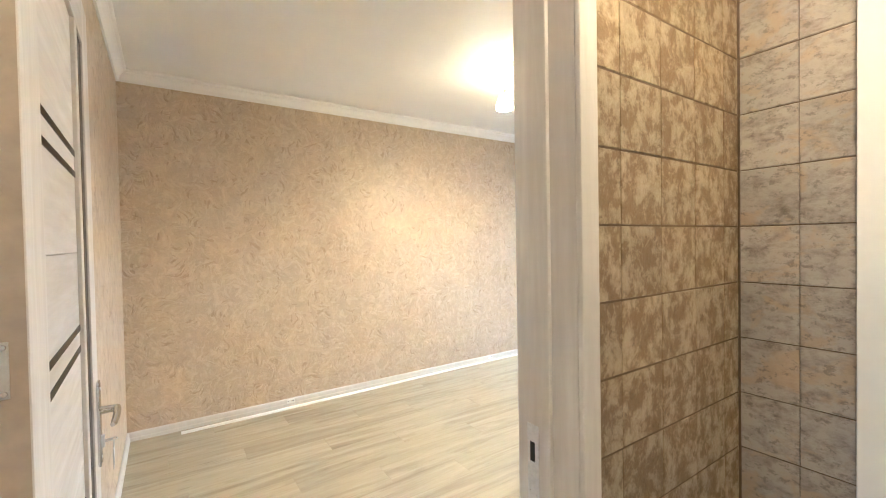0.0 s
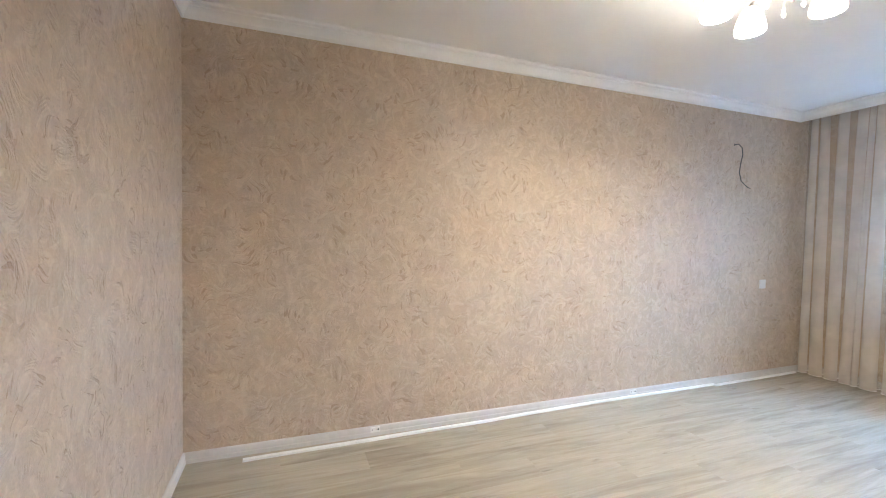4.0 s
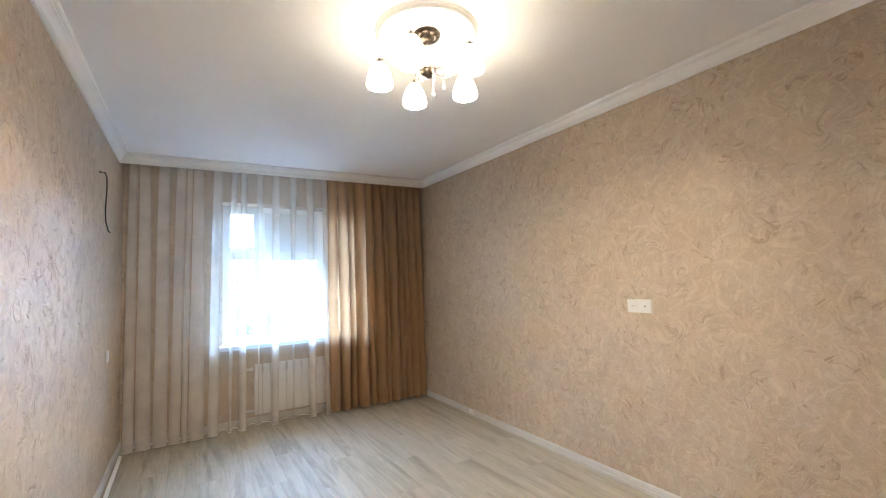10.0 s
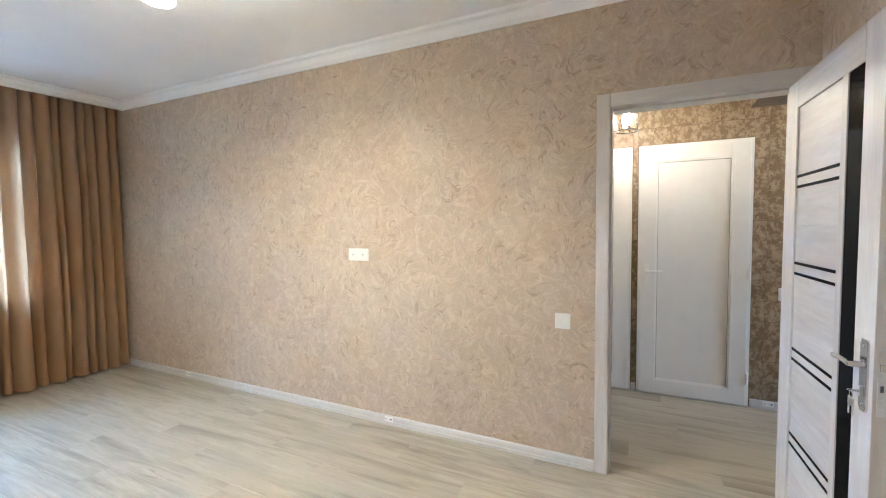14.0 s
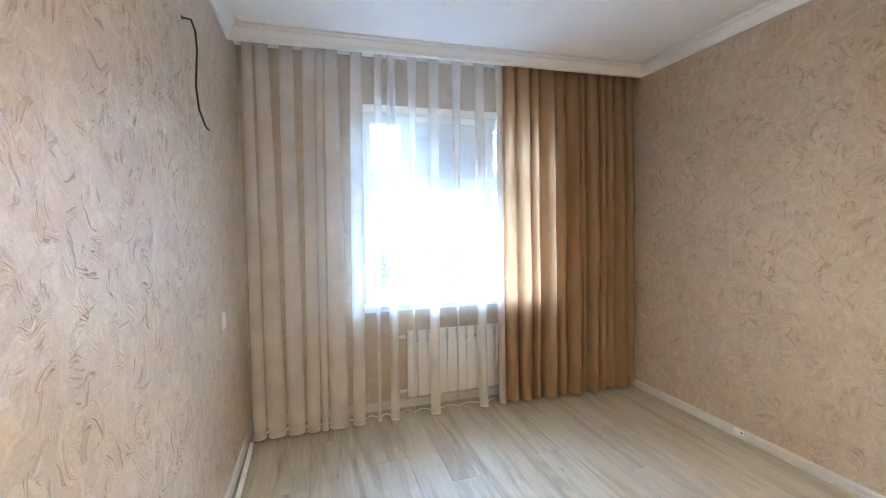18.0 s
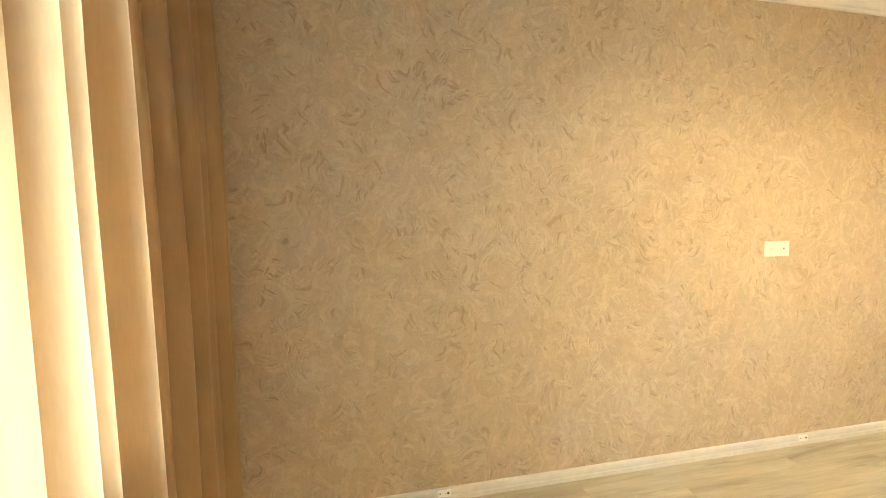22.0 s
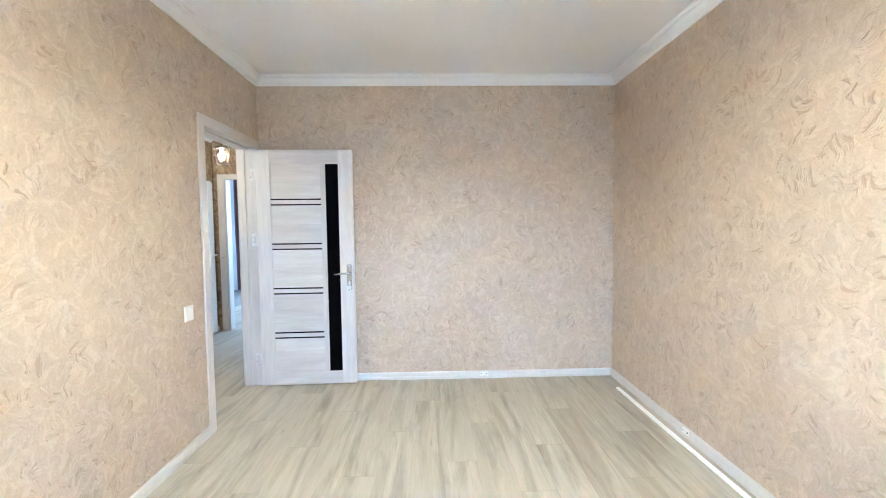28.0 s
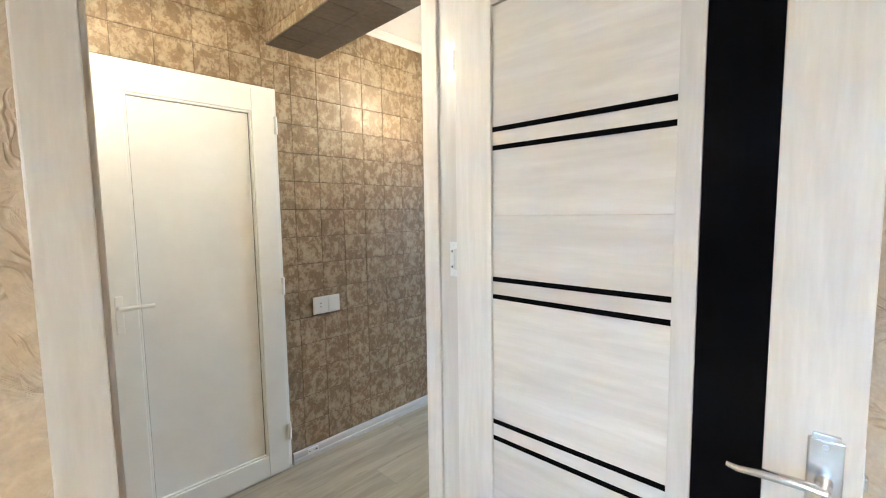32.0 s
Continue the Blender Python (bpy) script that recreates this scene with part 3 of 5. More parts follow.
# next room beyond the hall
bm = box((-5.75, -2.6, 0), (-5.6, -0.15, 2.75))
box((-5.75, 1.25, 0), (-5.6, 2.2, 2.75), bm=bm)
box((-5.75, -0.15, 0), (-5.6, 1.25, 0.85), bm=bm)
box((-5.75, -0.15, 2.3), (-5.6, 1.25, 2.75), bm=bm)
solid("far_wall_west", bm, CEILING, "pale wall of the next room with its window", "wall", "structure")
solid("far_wall_south", box((-5.6, -2.75, 0), (HX0 - 0.12, -2.6, 2.75)), CEILING, "pale plain wall of the next room", "wall", "structure")
solid("far_wall_north", box((-5.6, 2.05, 0), (HX0 - 0.12, 2.2, 2.75)), CEILING, "pale plain wall of the next room", "wall", "structure")
bm = box((HX0 - 0.121, -2.6, 0), (HX0 - 0.115, HY0 - 0.15, 2.75))
box((HX0 - 0.121, HY1 + 0.15, 0), (HX0 - 0.115, 2.05, 2.75), bm=bm)
solid("far_wall_east", bm, CEILING, "pale plain wall of the next room", "wall", "structure")
solid("far_ceiling", box((-5.6, -2.6, 2.62), (HX0 - 0.006, 2.05, 2.72)), CEILING, "white ceiling of the next room", "ceiling", "structure")


def door_lining(name, x0, x1, y0, y1, h, casing, label):
    """Lining of a doorway in a wall that runs along x, with stop and casings on both faces."""
    t = thing(name, (x0 + x1) / 2, (y0 + y1) / 2, 0, label, "door frame", kind="structure")
    cx, cy = (x0 + x1) / 2, (y0 + y1) / 2
    e0, e1 = y0 - 0.001 - cy, y1 + 0.001 - cy
    for side, u in ((-1, x0 - cx), (1, x1 - cx)):
        a, b = sorted((u, u + side * 0.030))
        part("jamb", box((a, e0, 0), (b, e1, h + 0.03), 0.0015), WOOD_V, t)
        a, b = sorted((u, u - side * 0.010))
        f0, f1 = (e0, e1 - 0.086) if side < 0 else (e1 - 0.086, e1 - 0.0005)
        part("door_stop", box((a, f0, 0), (b, f1, h - 0.0005), 0.0025), WOOD_V, t)
        for f, out in ((e0, -1), (e1, 1)):
            c0, c1 = sorted((u, u + side * (0.050 if side > 0 and out < 0 else casing)))
            d0, d1 = sorted((f, f + out * 0.012))
            part("casing", box((c0, d0, 0), (c1, d1, h + casing), 0.003), WOOD_V, t)
    part("head", box((x0 - cx, e0, h), (x1 - cx, e1, h + 0.03), 0.0015), WOOD_HX, t)
    part("door_stop", box((x0 - cx + 0.010, e0, h - 0.010), (x1 - cx - 0.010, e1 - 0.048, h), 0.0015), WOOD_HX, t)
    for f, out in ((e0, -1), (e1, 1)):
        d0, d1 = sorted((f, f + out * 0.012))
        part("casing", box((x0 - cx + 0.0005, d0, h), (x1 - cx - 0.0005, d1, h + casing), 0.003), WOOD_HX, t)
    return t


lining = door_lining("door_frame_1", DX0, DX1, HY1, Y0, DH, 0.070, "bleached wood-look door frame with flat casings")
# strike plate on the latch side
sp = box((0.3875, 0.017, 0.86), (0.3905, 0.046, 1.02), 0.001)
strike = part("strike_plate", sp, STEEL, lining, "steel strike plate with latch openings")
for z0, z1 in ((0.945, 0.985),):
    part("latch_opening", box((0.3870, 0.025, z0), (0.3874, 0.038, z1)), HOLE, strike)


def lever_set(parent, u, z, face, out, toward, keys):
    """Chrome handle on a long plate. face: x of the door's face, out: +1 or -1."""
    def at(o, y, zz):
        return (face + out * o, u + y, z + zz)
    lo, hi = sorted((face, face + out * 0.007))
    plate = part("handle_plate", box((lo, u - 0.022, z - 0.135), (hi, u + 0.022, z + 0.070), 0.003, box((lo, u - 0.017, z - 0.143), (hi - 0.0005 * (out > 0), u + 0.017, z + 0.078), 0.002)), CHROME, parent, "chrome lock plate")
    bm = tube([at(0.006, 0, 0), at(0.012, 0, 0), at(0.040, 0, 0), at(0.044, 0, 0)], [0.012, 0.010, 0.009, 0.008], 14)
    tube([at(0.041, -0.004 * toward, 0), at(0.043, 0.03 * toward, 0.004), at(0.043, 0.07 * toward, 0.002), at(0.040, 0.105 * toward, -0.004), at(0.037, 0.122 * toward, -0.003)], [0.008, 0.0085, 0.008, 0.007, 0.005], 12, bm)
    part("lever", bm, CHROME, plate, "chrome lever handle", smooth=True)
    bm = box((lo, u - 0.006, z - 0.098), (face + out * 0.014, u + 0.006, z - 0.066), 0.002) if out > 0 else box((face - 0.014, u - 0.006, z - 0.098), (hi, u + 0.006, z - 0.066), 0.002)
    part("lock_cylinder", bm, STEEL, plate, "steel lock cylinder")
    for zz in (0.058, -0.122):
        part("screw", tube([at(0.0065, 0, zz), at(0.0085, 0, zz)], 0.004, 10), STEEL, plate)
    if keys:
        bm = box((face + 0.012, u - 0.0015, z - 0.086), (face + 0.030, u + 0.0015, z - 0.078))
        bmesh.ops.translate(bm, verts=bm.verts, vec=(0, 0, 0))
        lathe([(0.010, -0.001), (0.012, 0), (0.010, 0.001)], 14, (face + 0.030, u, z - 0.082), bm, True)
        part("key", bm, STEEL, plate, "steel key in the lock")
        bm = bmesh.new()
        pts = [(face + 0.032, u + 0.009 * math.sin(a), z - 0.094 + 0.011 * math.cos(a)) for a in [i * 2 * math.pi / 14 for i in range(15)]]
        tube(pts, 0.0011, 6, bm, False)
        part("key_ring", bm, STEEL, plate, smooth=True)
        for lean in (-0.008, 0.007):
            bm = box((face + 0.030, u + lean - 0.0105, z - 0.130), (face + 0.0325, u + lean + 0.0105, z - 0.104), 0.001)
            box((face + 0.0305, u + lean * 1.6 - 0.004, z - 0.158), (face + 0.0322, u + lean * 1.6 + 0.004, z - 0.1295), bm=bm)
            part("spare_key", bm, STEEL, plate)
    return plate


def room_door():
    """The open leaf; local y runs from the hinges to the lock, +x is the face turned to the room."""
    t = thing("door_1", 0.1085, 0.762, 0.010, "open bleached wood-look door with black glass strip and inlays", "door", kind="structure", rz=1.9)
    W, T, HT = 0.80, 0.040, 2.0
    g0, g1 = 0.573, 0.680
    zb, zt = 0.112, 1.883
    part("stile", box((-T, 0.0, 0), (0, 0.115, HT), 0.002), WOOD_V, t)
    part("stile", box((-T, g1, 0), (0, W, HT), 0.002), WOOD_V, t)
    part("stile", box((-T, 0.532, zb), (0, g0, zt), 0.002), WOOD_V, t)
    part("rail", box((-T, 0.1155, zt), (0, g1 - 0.0005, HT), 0.002), WOOD_H, t)
    part("rail", box((-T, 0.1155, 0), (0, g1 - 0.0005, zb), 0.002), WOOD_H, t)
    cuts = [zb, 0.408, 0.789, 1.168, 1.375, 1.543, zt]
    for a, b in zip(cuts, cuts[1:]):
        part("panel_board", box((-T + 0.008, 0.1155, a + 0.0005), (-0.008, 0.5315, b - 0.0005), 0.0012), WOOD_H, t)
    for z in (1.588, 1.543, 1.213, 1.168, 0.834, 0.789, 0.453, 0.408):
        part("inlay_strip", box((-0.0085, 0.116, z - 0.006), (-0.0062, 0.531, z + 0.006)), BLACK_GLASS, t, "thin black glossy inlay")
        part("inlay_strip", box((-T + 0.0062, 0.116, z - 0.006), (-T + 0.0085, 0.531, z + 0.006)), BLACK_GLASS, t, "thin black glossy inlay")
    part("glass_panel", box((-T + 0.004, g0 + 0.0005, zb), (-0.004, g1 - 0.0005, zt)), BLACK_GLASS, t, "tall narrow black glass strip")
    for z in (0.915,):
        part("lock_edge", box((-T + 0.010, W, z - 0.10), (-0.010, W + 0.0015, z + 0.10), 0.0005), STEEL, t, "steel lock face in the door edge")
    part("latch_bolt", box((-0.027, W + 0.0008, 0.950), (-0.013, W + 0.007, 0.972), 0.002), CHROME, t, "chrome latch bolt")
    part("bolt_slot", box((-0.024, W + 0.0015, 0.888), (-0.016, W + 0.0018, 0.908)), GASKET, t)
    lever_set(t, 0.757, 0.955, 0.0, 1, -1, True)
    lever_set(t, 0.757, 0.955, -T, -1, -1, False)
    for z in (0.22, 1.25, 1.80):
        bm = tube([(-0.038, -0.0085, z - 0.05), (-0.038, -0.0085, z + 0.05)], 0.006, 12)
        for zz in (-0.05, -0.017, 0.017, 0.05):
            tube([(-0.038, -0.0085, z + zz - 0.001), (-0.038, -0.0085, z + zz + 0.001)], 0.0065, 12, bm)
        hinge = part("hinge", bm, STEEL, t, "steel butt hinge", smooth=True)
        part("hinge_leaf", box((-0.035, -0.0035, z - 0.032), (-0.017, -0.0005, z + 0.032), 0.001), STEEL, hinge)
        bm = box((-0.0445, -0.062, z - 0.05), (-0.0425, -0.047, z + 0.05), 0.0004)
        box((-0.0445, -0.024, z - 0.05), (-0.0425, -0.012, z + 0.05), 0.0004, bm)
        for z0, z1 in ((-0.05, -0.030), (0.030, 0.05)):
            box((-0.0445, -0.0471, z + z0), (-0.0425, -0.0239, z + z1), 0.0004, bm)
        part("hinge_leaf", bm, STEEL, hinge, "steel hinge leaf with a cut-out")
        for u, zz in ((-0.032, -0.040), (-0.032, 0.040), (-0.0545, -0.022), (-0.0545, 0.022)):
            part("screw", lathe([(0.0, 0.0012), (0.0035, 0.001), (0.0042, 0.0)], 12), CHROME, hinge).matrix_basis = pose(-0.0425, u, z + zz, 0, 90, 0)
        for u, zz in ((-0.022, -0.026), (-0.028, -0.009), (-0.028, 0.009), (-0.022, 0.026)):
            part("screw", lathe([(0.0, 0.0012), (0.003, 0.001), (0.0036, 0.0)], 12), CHROME, hinge).matrix_basis = pose(u, -0.0036, z + zz, 90, 0, 0)
    part("edge_band", box((-T + 0.002, -0.0006, 0.002), (-0.002, 0.0, HT - 0.002)), EDGE, t, "brown edge veneer on the hinge side")
    return t


room_door()


def pvc_door(name, x0, x1, z1, hinge_side, label):
    """A closed white door with its frame on the hall's south wall; local y points out of the wall."""
    t = thing(name, (x0 + x1) / 2, HY0 - 0.004, 0, label, "door", kind="structure")
    w = (x1 - x0) / 2
    fr = 0.038
    for s in (-1, 1):
        a, b = sorted((s * w, s * (w - fr)))
        part("frame_post", box((a, 0, 0), (b, 0.016, z1), 0.003), PVC, t)
    part("frame_head", box((-w + fr, 0, z1 - fr), (w - fr, 0.016, z1), 0.003), PVC, t)
    lw, l0, l1 = w - 0.022, 0.012, z1 - 0.022
    st, rb = 0.112, 0.112
    leaf = part("leaf", box((-lw, 0.010, l0), (-lw + st, 0.040, l1), 0.004), PVC, t)
    part("leaf_stile", box((lw - st, 0.010, l0), (lw, 0.040, l1), 0.004), PVC, t)
    part("leaf_rail", box((-lw + st - 0.001, 0.010, l1 - rb), (lw - st + 0.001, 0.0395, l1), 0.004), PVC, t)
    part("leaf_rail", box((-lw + st - 0.001, 0.010, l0), (lw - st + 0.001, 0.0395, l0 + rb), 0.004), PVC, t)
    part("panel", box((-lw + st - 0.002, 0.010, l0 + rb - 0.002), (lw - st + 0.002, 0.020, l1 - rb + 0.002)), PVC_PANEL, t, "smooth white infill panel")
    p0, p1, q0, q1 = -lw + st, lw - st, l0 + rb, l1 - rb
    for a, b in (((p0, q0), (p0 + 0.010, q1)), ((p1 - 0.010, q0), (p1, q1)), ((p0 + 0.010, q0), (p1 - 0.010, q0 + 0.010)), ((p0 + 0.010, q1 - 0.010), (p1 - 0.010, q1))):
        part("glazing_bead", box((a[0], 0.0195, a[1]), (b[0], 0.033, b[1]), 0.003), PVC, t)
    for a, b in (((p0 + 0.010, q0 + 0.010), (p0 + 0.0125, q1 - 0.010)), ((p1 - 0.0125, q0 + 0.010), (p1 - 0.010, q1 - 0.010)), ((p0 + 0.010, q1 - 0.0125), (p1 - 0.010, q1 - 0.010))):
        part("gasket", box((a[0], 0.0200, a[1]), (b[0], 0.0225, b[1])), GASKET, t)
    s = hinge_side
    for z in (0.22, z1 * 0.5, z1 - 0.19):
        bm = tube([(s * (w - 0.016), 0.040, z - 0.045), (s * (w - 0.016), 0.040, z + 0.045)], 0.009, 12)
        part("hinge", bm, PVC, t, "white barrel hinge", smooth=True)
    hx, hz, tw = -s * (lw - 0.045), 1.02, s
    plate = part("handle_plate", box((hx - 0.014, 0.040, hz - 0.11), (hx + 0.014, 0.048, hz + 0.05), 0.004), PVC, t)
    bm = tube([(hx, 0.046, hz), (hx, 0.085, hz)], 0.010, 12)
    tube([(hx - tw * 0.004, 0.086, hz), (hx + tw * 0.05, 0.090, hz + 0.003), (hx + tw * 0.115, 0.088, hz + 0.001)], [0.010, 0.0095, 0.008], 12, bm)
    part("lever", bm, PVC, plate, "white lever handle", smooth=True)
    part("lock_cylinder", lathe([(0.0, 0.0), (0.011, 0.0), (0.011, 0.006), (0, 0.006)], 14, (0, 0, 0)), PVC, plate).matrix_basis = pose(hx, 0.048, hz - 0.085, -90, 0, 0)
    part("threshold", box((-w, 0.001, 0.0), (w, 0.030, 0.011), 0.002), STEEL, t, "dark metal threshold strip")
    return t


pvc_door("door_2", -0.035, 0.743, 2.040, -1, "closed white plastic door with a plain panel")
pvc_door("door_3", 0.790, 1.500, 2.040, -1, "closed white plastic door beside another one")
pvc_door("door_4", -1.880, -1.165, 1.970, 1, "closed white plastic door further down the hall")


def side_door(name, label):
    """Casing and closed leaf in the hall's end wall; built along y."""
    t = thing(name, HX1, -0.06, 0, label, "door", kind="structure")
    for y0, y1 in ((0.34, 0.425), (-0.525, -0.44)):
        part("casing", box((-0.014, y0, 0), (0.002, y1, 2.10), 0.003), PVC, t)
    part("casing", box((-0.014, -0.439, 2.03), (0.002, 0.339, 2.10), 0.003), PVC, t)
    part("leaf", box((-0.004, -0.44, 0.01), (0.003, 0.34, 2.03), 0.001), PVC_PANEL, t)
    part("lever", tube([(-0.004, 0.27, 1.0), (-0.05, 0.27, 1.0), (-0.052, 0.20, 1.0), (-0.050, 0.15, 1.0)], 0.009, 10), CHROME, t, "chrome lever handle", smooth=True)
    return t


side_door("door_5", "closed white door at the end of the hall")

# casing of the doorway to the next room, with its half-seen open leaf
t = thing("door_frame_2", HX0, -0.085, 0, "pale wood-look casing round the doorway to the next room", "door frame", kind="structure")
for y0, y1 in ((-0.50, -0.415), (0.415, 0.50)):
    part("casing", box((-0.004, y0, 0), (0.010, y1, 2.07), 0.003), WOOD_V, t)
part("casing", box((-0.004, -0.4145, 2.00), (0.010, 0.4145, 2.07), 0.003), WOOD_H, t)
for y0, y1 in ((-0.415, -0.395), (0.395, 0.415)):
    part("jamb", box((-0.12, y0, 0), (-0.004, y1, 2.00), 0.002), WOOD_V, t)
part("lever", tube([(0.012, -0.45, 0.98), (0.035, -0.45, 0.98), (0.037, -0.43, 0.98)], 0.006, 8), CHROME, t, "small chrome latch")


# ---- switches and sockets ----
def wall_plate(name, x, y, z, w, h, rz, label, category, keys=(), holes=()):
    t = thing(name, x, y, z, label, category, rz=rz)
    part("frame", box((-w / 2, 0, -h / 2), (w / 2, 0.008, h / 2), 0.0025), PLASTIC, t)
    for k0, k1 in keys:
        part("insert", box((k0 + 0.008, 0.007, -h / 2 + 0.009), (k1 - 0.008, 0.0105, h / 2 - 0.009), 0.0015), PLASTIC, t)
    for u, v, r in holes:
        part("pin_hole", tube([(u, 0.0095, v), (u, 0.0108, v)], r, 10), HOLE, t)
    return t


wall_plate("wall_socket", 2.552, Y0, 1.205, 0.172, 0.088, 0, "white double wall socket at chest height", "socket", [(-0.086, 0.0), (0.0, 0.086)], [(0.036, 0, 0.003), (0.050, 0, 0.003), (-0.043, 0, 0.005)])
wall_plate("light_switch", 1.112, Y0, 0.848, 0.086, 0.090, 0, "white two-rocker light switch beside the doorway", "switch", [(-0.043, 0.012), (-0.003, 0.043)])
wall_plate("light_switch", 4.985, Y1, 0.930, 0.084, 0.088, 180, "white rocker light switch near the curtain", "switch", [(-0.042, 0.042)])
wall_plate("wall_socket", -0.288, HY0, 0.873, 0.170, 0.098, 0, "white double socket on the tiled hall wall", "socket", [(-0.085, 0.0), (0.0, 0.085)], [(0.040, 0.012, 0.004), (0.040, -0.008, 0.004)])


# ---- window ----
def window():
    t = thing("window_1", 6.0, 2.26, WZ0, "white plastic three-part window with small upper vents", "window", kind="structure")
    h = WZ1 - WZ0
    w = (WY1 - WY0) / 2
    xa, xb = -0.030, 0.040

    def bar(name, y0, y1, z0, z1, d=0.0):
        return part(name, box((xa - d, y0, z0), (xb, y1, z1), 0.004), PVC, t)
    bar("window_frame", -w, -w + 0.055, 0, h)
    bar("window_frame", w - 0.055, w, 0, h)
    bar("window_frame", -w + 0.055, w - 0.055, 0, 0.055)
    bar("window_frame", -w + 0.055, w - 0.055, h - 0.055, h)
    for y in (-0.335, 0.335):
        bar("mullion", y - 0.045, y + 0.045, 0.055, h - 0.055)
    for y0, y1 in ((-w + 0.055, -0.38), (0.38, w - 0.055)):
        bar("transom", y0, y1, 0.96, 1.03)
        for z0, z1 in ((0.055, 0.96), (1.03, h - 0.055)):
            s = 0.035
            sash = part("sash", box((xa - 0.012, y0 + 0.002, z0 + 0.002), (xb - 0.02, y0 + s, z1 - 0.002), 0.004), PVC, t)
            part("sash_bar", box((xa - 0.012, y1 - s, z0 + 0.002), (xb - 0.02, y1 - 0.002, z1 - 0.002), 0.004), PVC, sash)
            part("sash_bar", box((xa - 0.012, y0 + s, z0 + 0.002), (xb - 0.02, y1 - s, z0 + s), 0.004), PVC, sash)
            part("sash_bar", box((xa - 0.012, y0 + s, z1 - s), (xb - 0.02, y1 - s, z1 - 0.002), 0.004), PVC, sash)
            p = part("pane", box((0.0, y0 + s - 0.004, z0 + s - 0.004), (0.004, y1 - s + 0.004, z1 - s + 0.004)), PANE, t)
            p.visible_shadow = False
    bar("transom", -0.29, 0.29, 0.915, 1.02)
    p = part("pane", box((0.0, -0.294, 0.05), (0.004, 0.294, 0.92)), PANE, t)
    p.visible_shadow = False
    for y in (-0.36, 0.36):
        part("window_handle", tube([(xa - 0.012, y, 0.50), (xa - 0.045, y, 0.50), (xa - 0.047, y, 0.40)], 0.008, 8), PVC, t, smooth=True)
    part("window_sill", box((-0.40, -w + 0.002, -0.010), (-0.032, w - 0.002, 0.034), 0.008, box((-0.40, -w - 0.03, -0.012), (-0.262, w + 0.03, 0.0338), 0.008)), PVC, t, "deep white window board")


window()


def window_air_conditioner():
    """Boxy unit that fills the window's upper middle light."""
    t = thing("air_conditioner", 5.995, 2.26, WZ0 + 1.02, "grey-white window air conditioner with slatted front", "air conditioner")
    part("body", box((-0.02, -0.289, 0.0), (0.30, 0.289, 0.449), 0.006), AC_PLASTIC, t)
    for i in range(17):
        z = 0.045 + i * 0.018
        part("slat", box((-0.030, -0.130, z), (-0.019, 0.270, z + 0.010), 0.001), AC_PLASTIC, t)
    part("control_panel", box((-0.028, -0.270, 0.04), (-0.019, -0.150, 0.36), 0.002), AC_PLASTIC, t)
    for z in (0.12, 0.22):
        part("knob", tube([(-0.027, -0.210, z), (-0.045, -0.210, z)], 0.018, 14), AC_PLASTIC, t)


window_air_conditioner()


def radiator():
    t = thing("radiator", 5.70, 0, 0, "white sectional aluminium radiator under the window", "radiator")
    for i in range(10):
        y = 2.672 - i * 0.080
        bm = box((-0.040, y - 0.0375, 0.105), (-0.034, y + 0.0375, 0.525), 0.002)
        box((-0.034, y - 0.028, 0.10), (0.036, y + 0.028, 0.60), 0.004, bm)
        sec = part("section", bm, RADIATOR, t)
        bm = bmesh.new()
        for k in range(3):
            z = 0.548 + k * 0.026
            box((-0.041 + 0.004 * k, y - 0.036, z), (-0.020 + 0.004 * k, y + 0.036, z + 0.012), 0.002, bm)
        part("top_grille", bm, RADIATOR, sec)
    for z in (0.14, 0.565):
        part("pipe", tube([(0.0, 2.715, z), (0.0, 2.80, z), (0.03, 2.80, z)], 0.012, 10), RADIATOR, t, smooth=True)
    bm = tube([(0, 2.715, 0.565), (0, 2.75, 0.565)], 0.018, 12)
    part("valve", bm, RADIATOR, t, "small white valve")


radiator()


def window_grille():
    """Painted iron guard in front of the window, with ball knobs on its bars."""
    t = thing("window_grille", 6.22, 2.26, WZ0 - 0.05, "thin pale iron window guard with ball knobs", "window grille")
    for z in (0.06, 0.48, 1.06, 1.50):
        part("rail", box((-0.006, -0.76, z - 0.006), (0.006, 0.76, z + 0.006), 0.001), GRILLE, t)
    for i in range(11):
        y = -0.70 + 0.14 * i
        if -0.31 < y < 0.31:
            ztop = 1.0
        else:
            ztop = 1.52
        bar = part("bar", tube([(0.012, y, 0.0), (0.012, y, ztop)], 0.006, 8), GRILLE, t)
        for z in (0.30, 0.74) if i % 2 else (0.52,):
            bm = bmesh.new()
            bmesh.ops.create_icosphere(bm, subdivisions=2, radius=0.019)
            bmesh.ops.translate(bm, vec=(0.012, y, z), verts=bm.verts)
            part("knob", bm, GRILLE, bar, smooth=True)


window_grille()


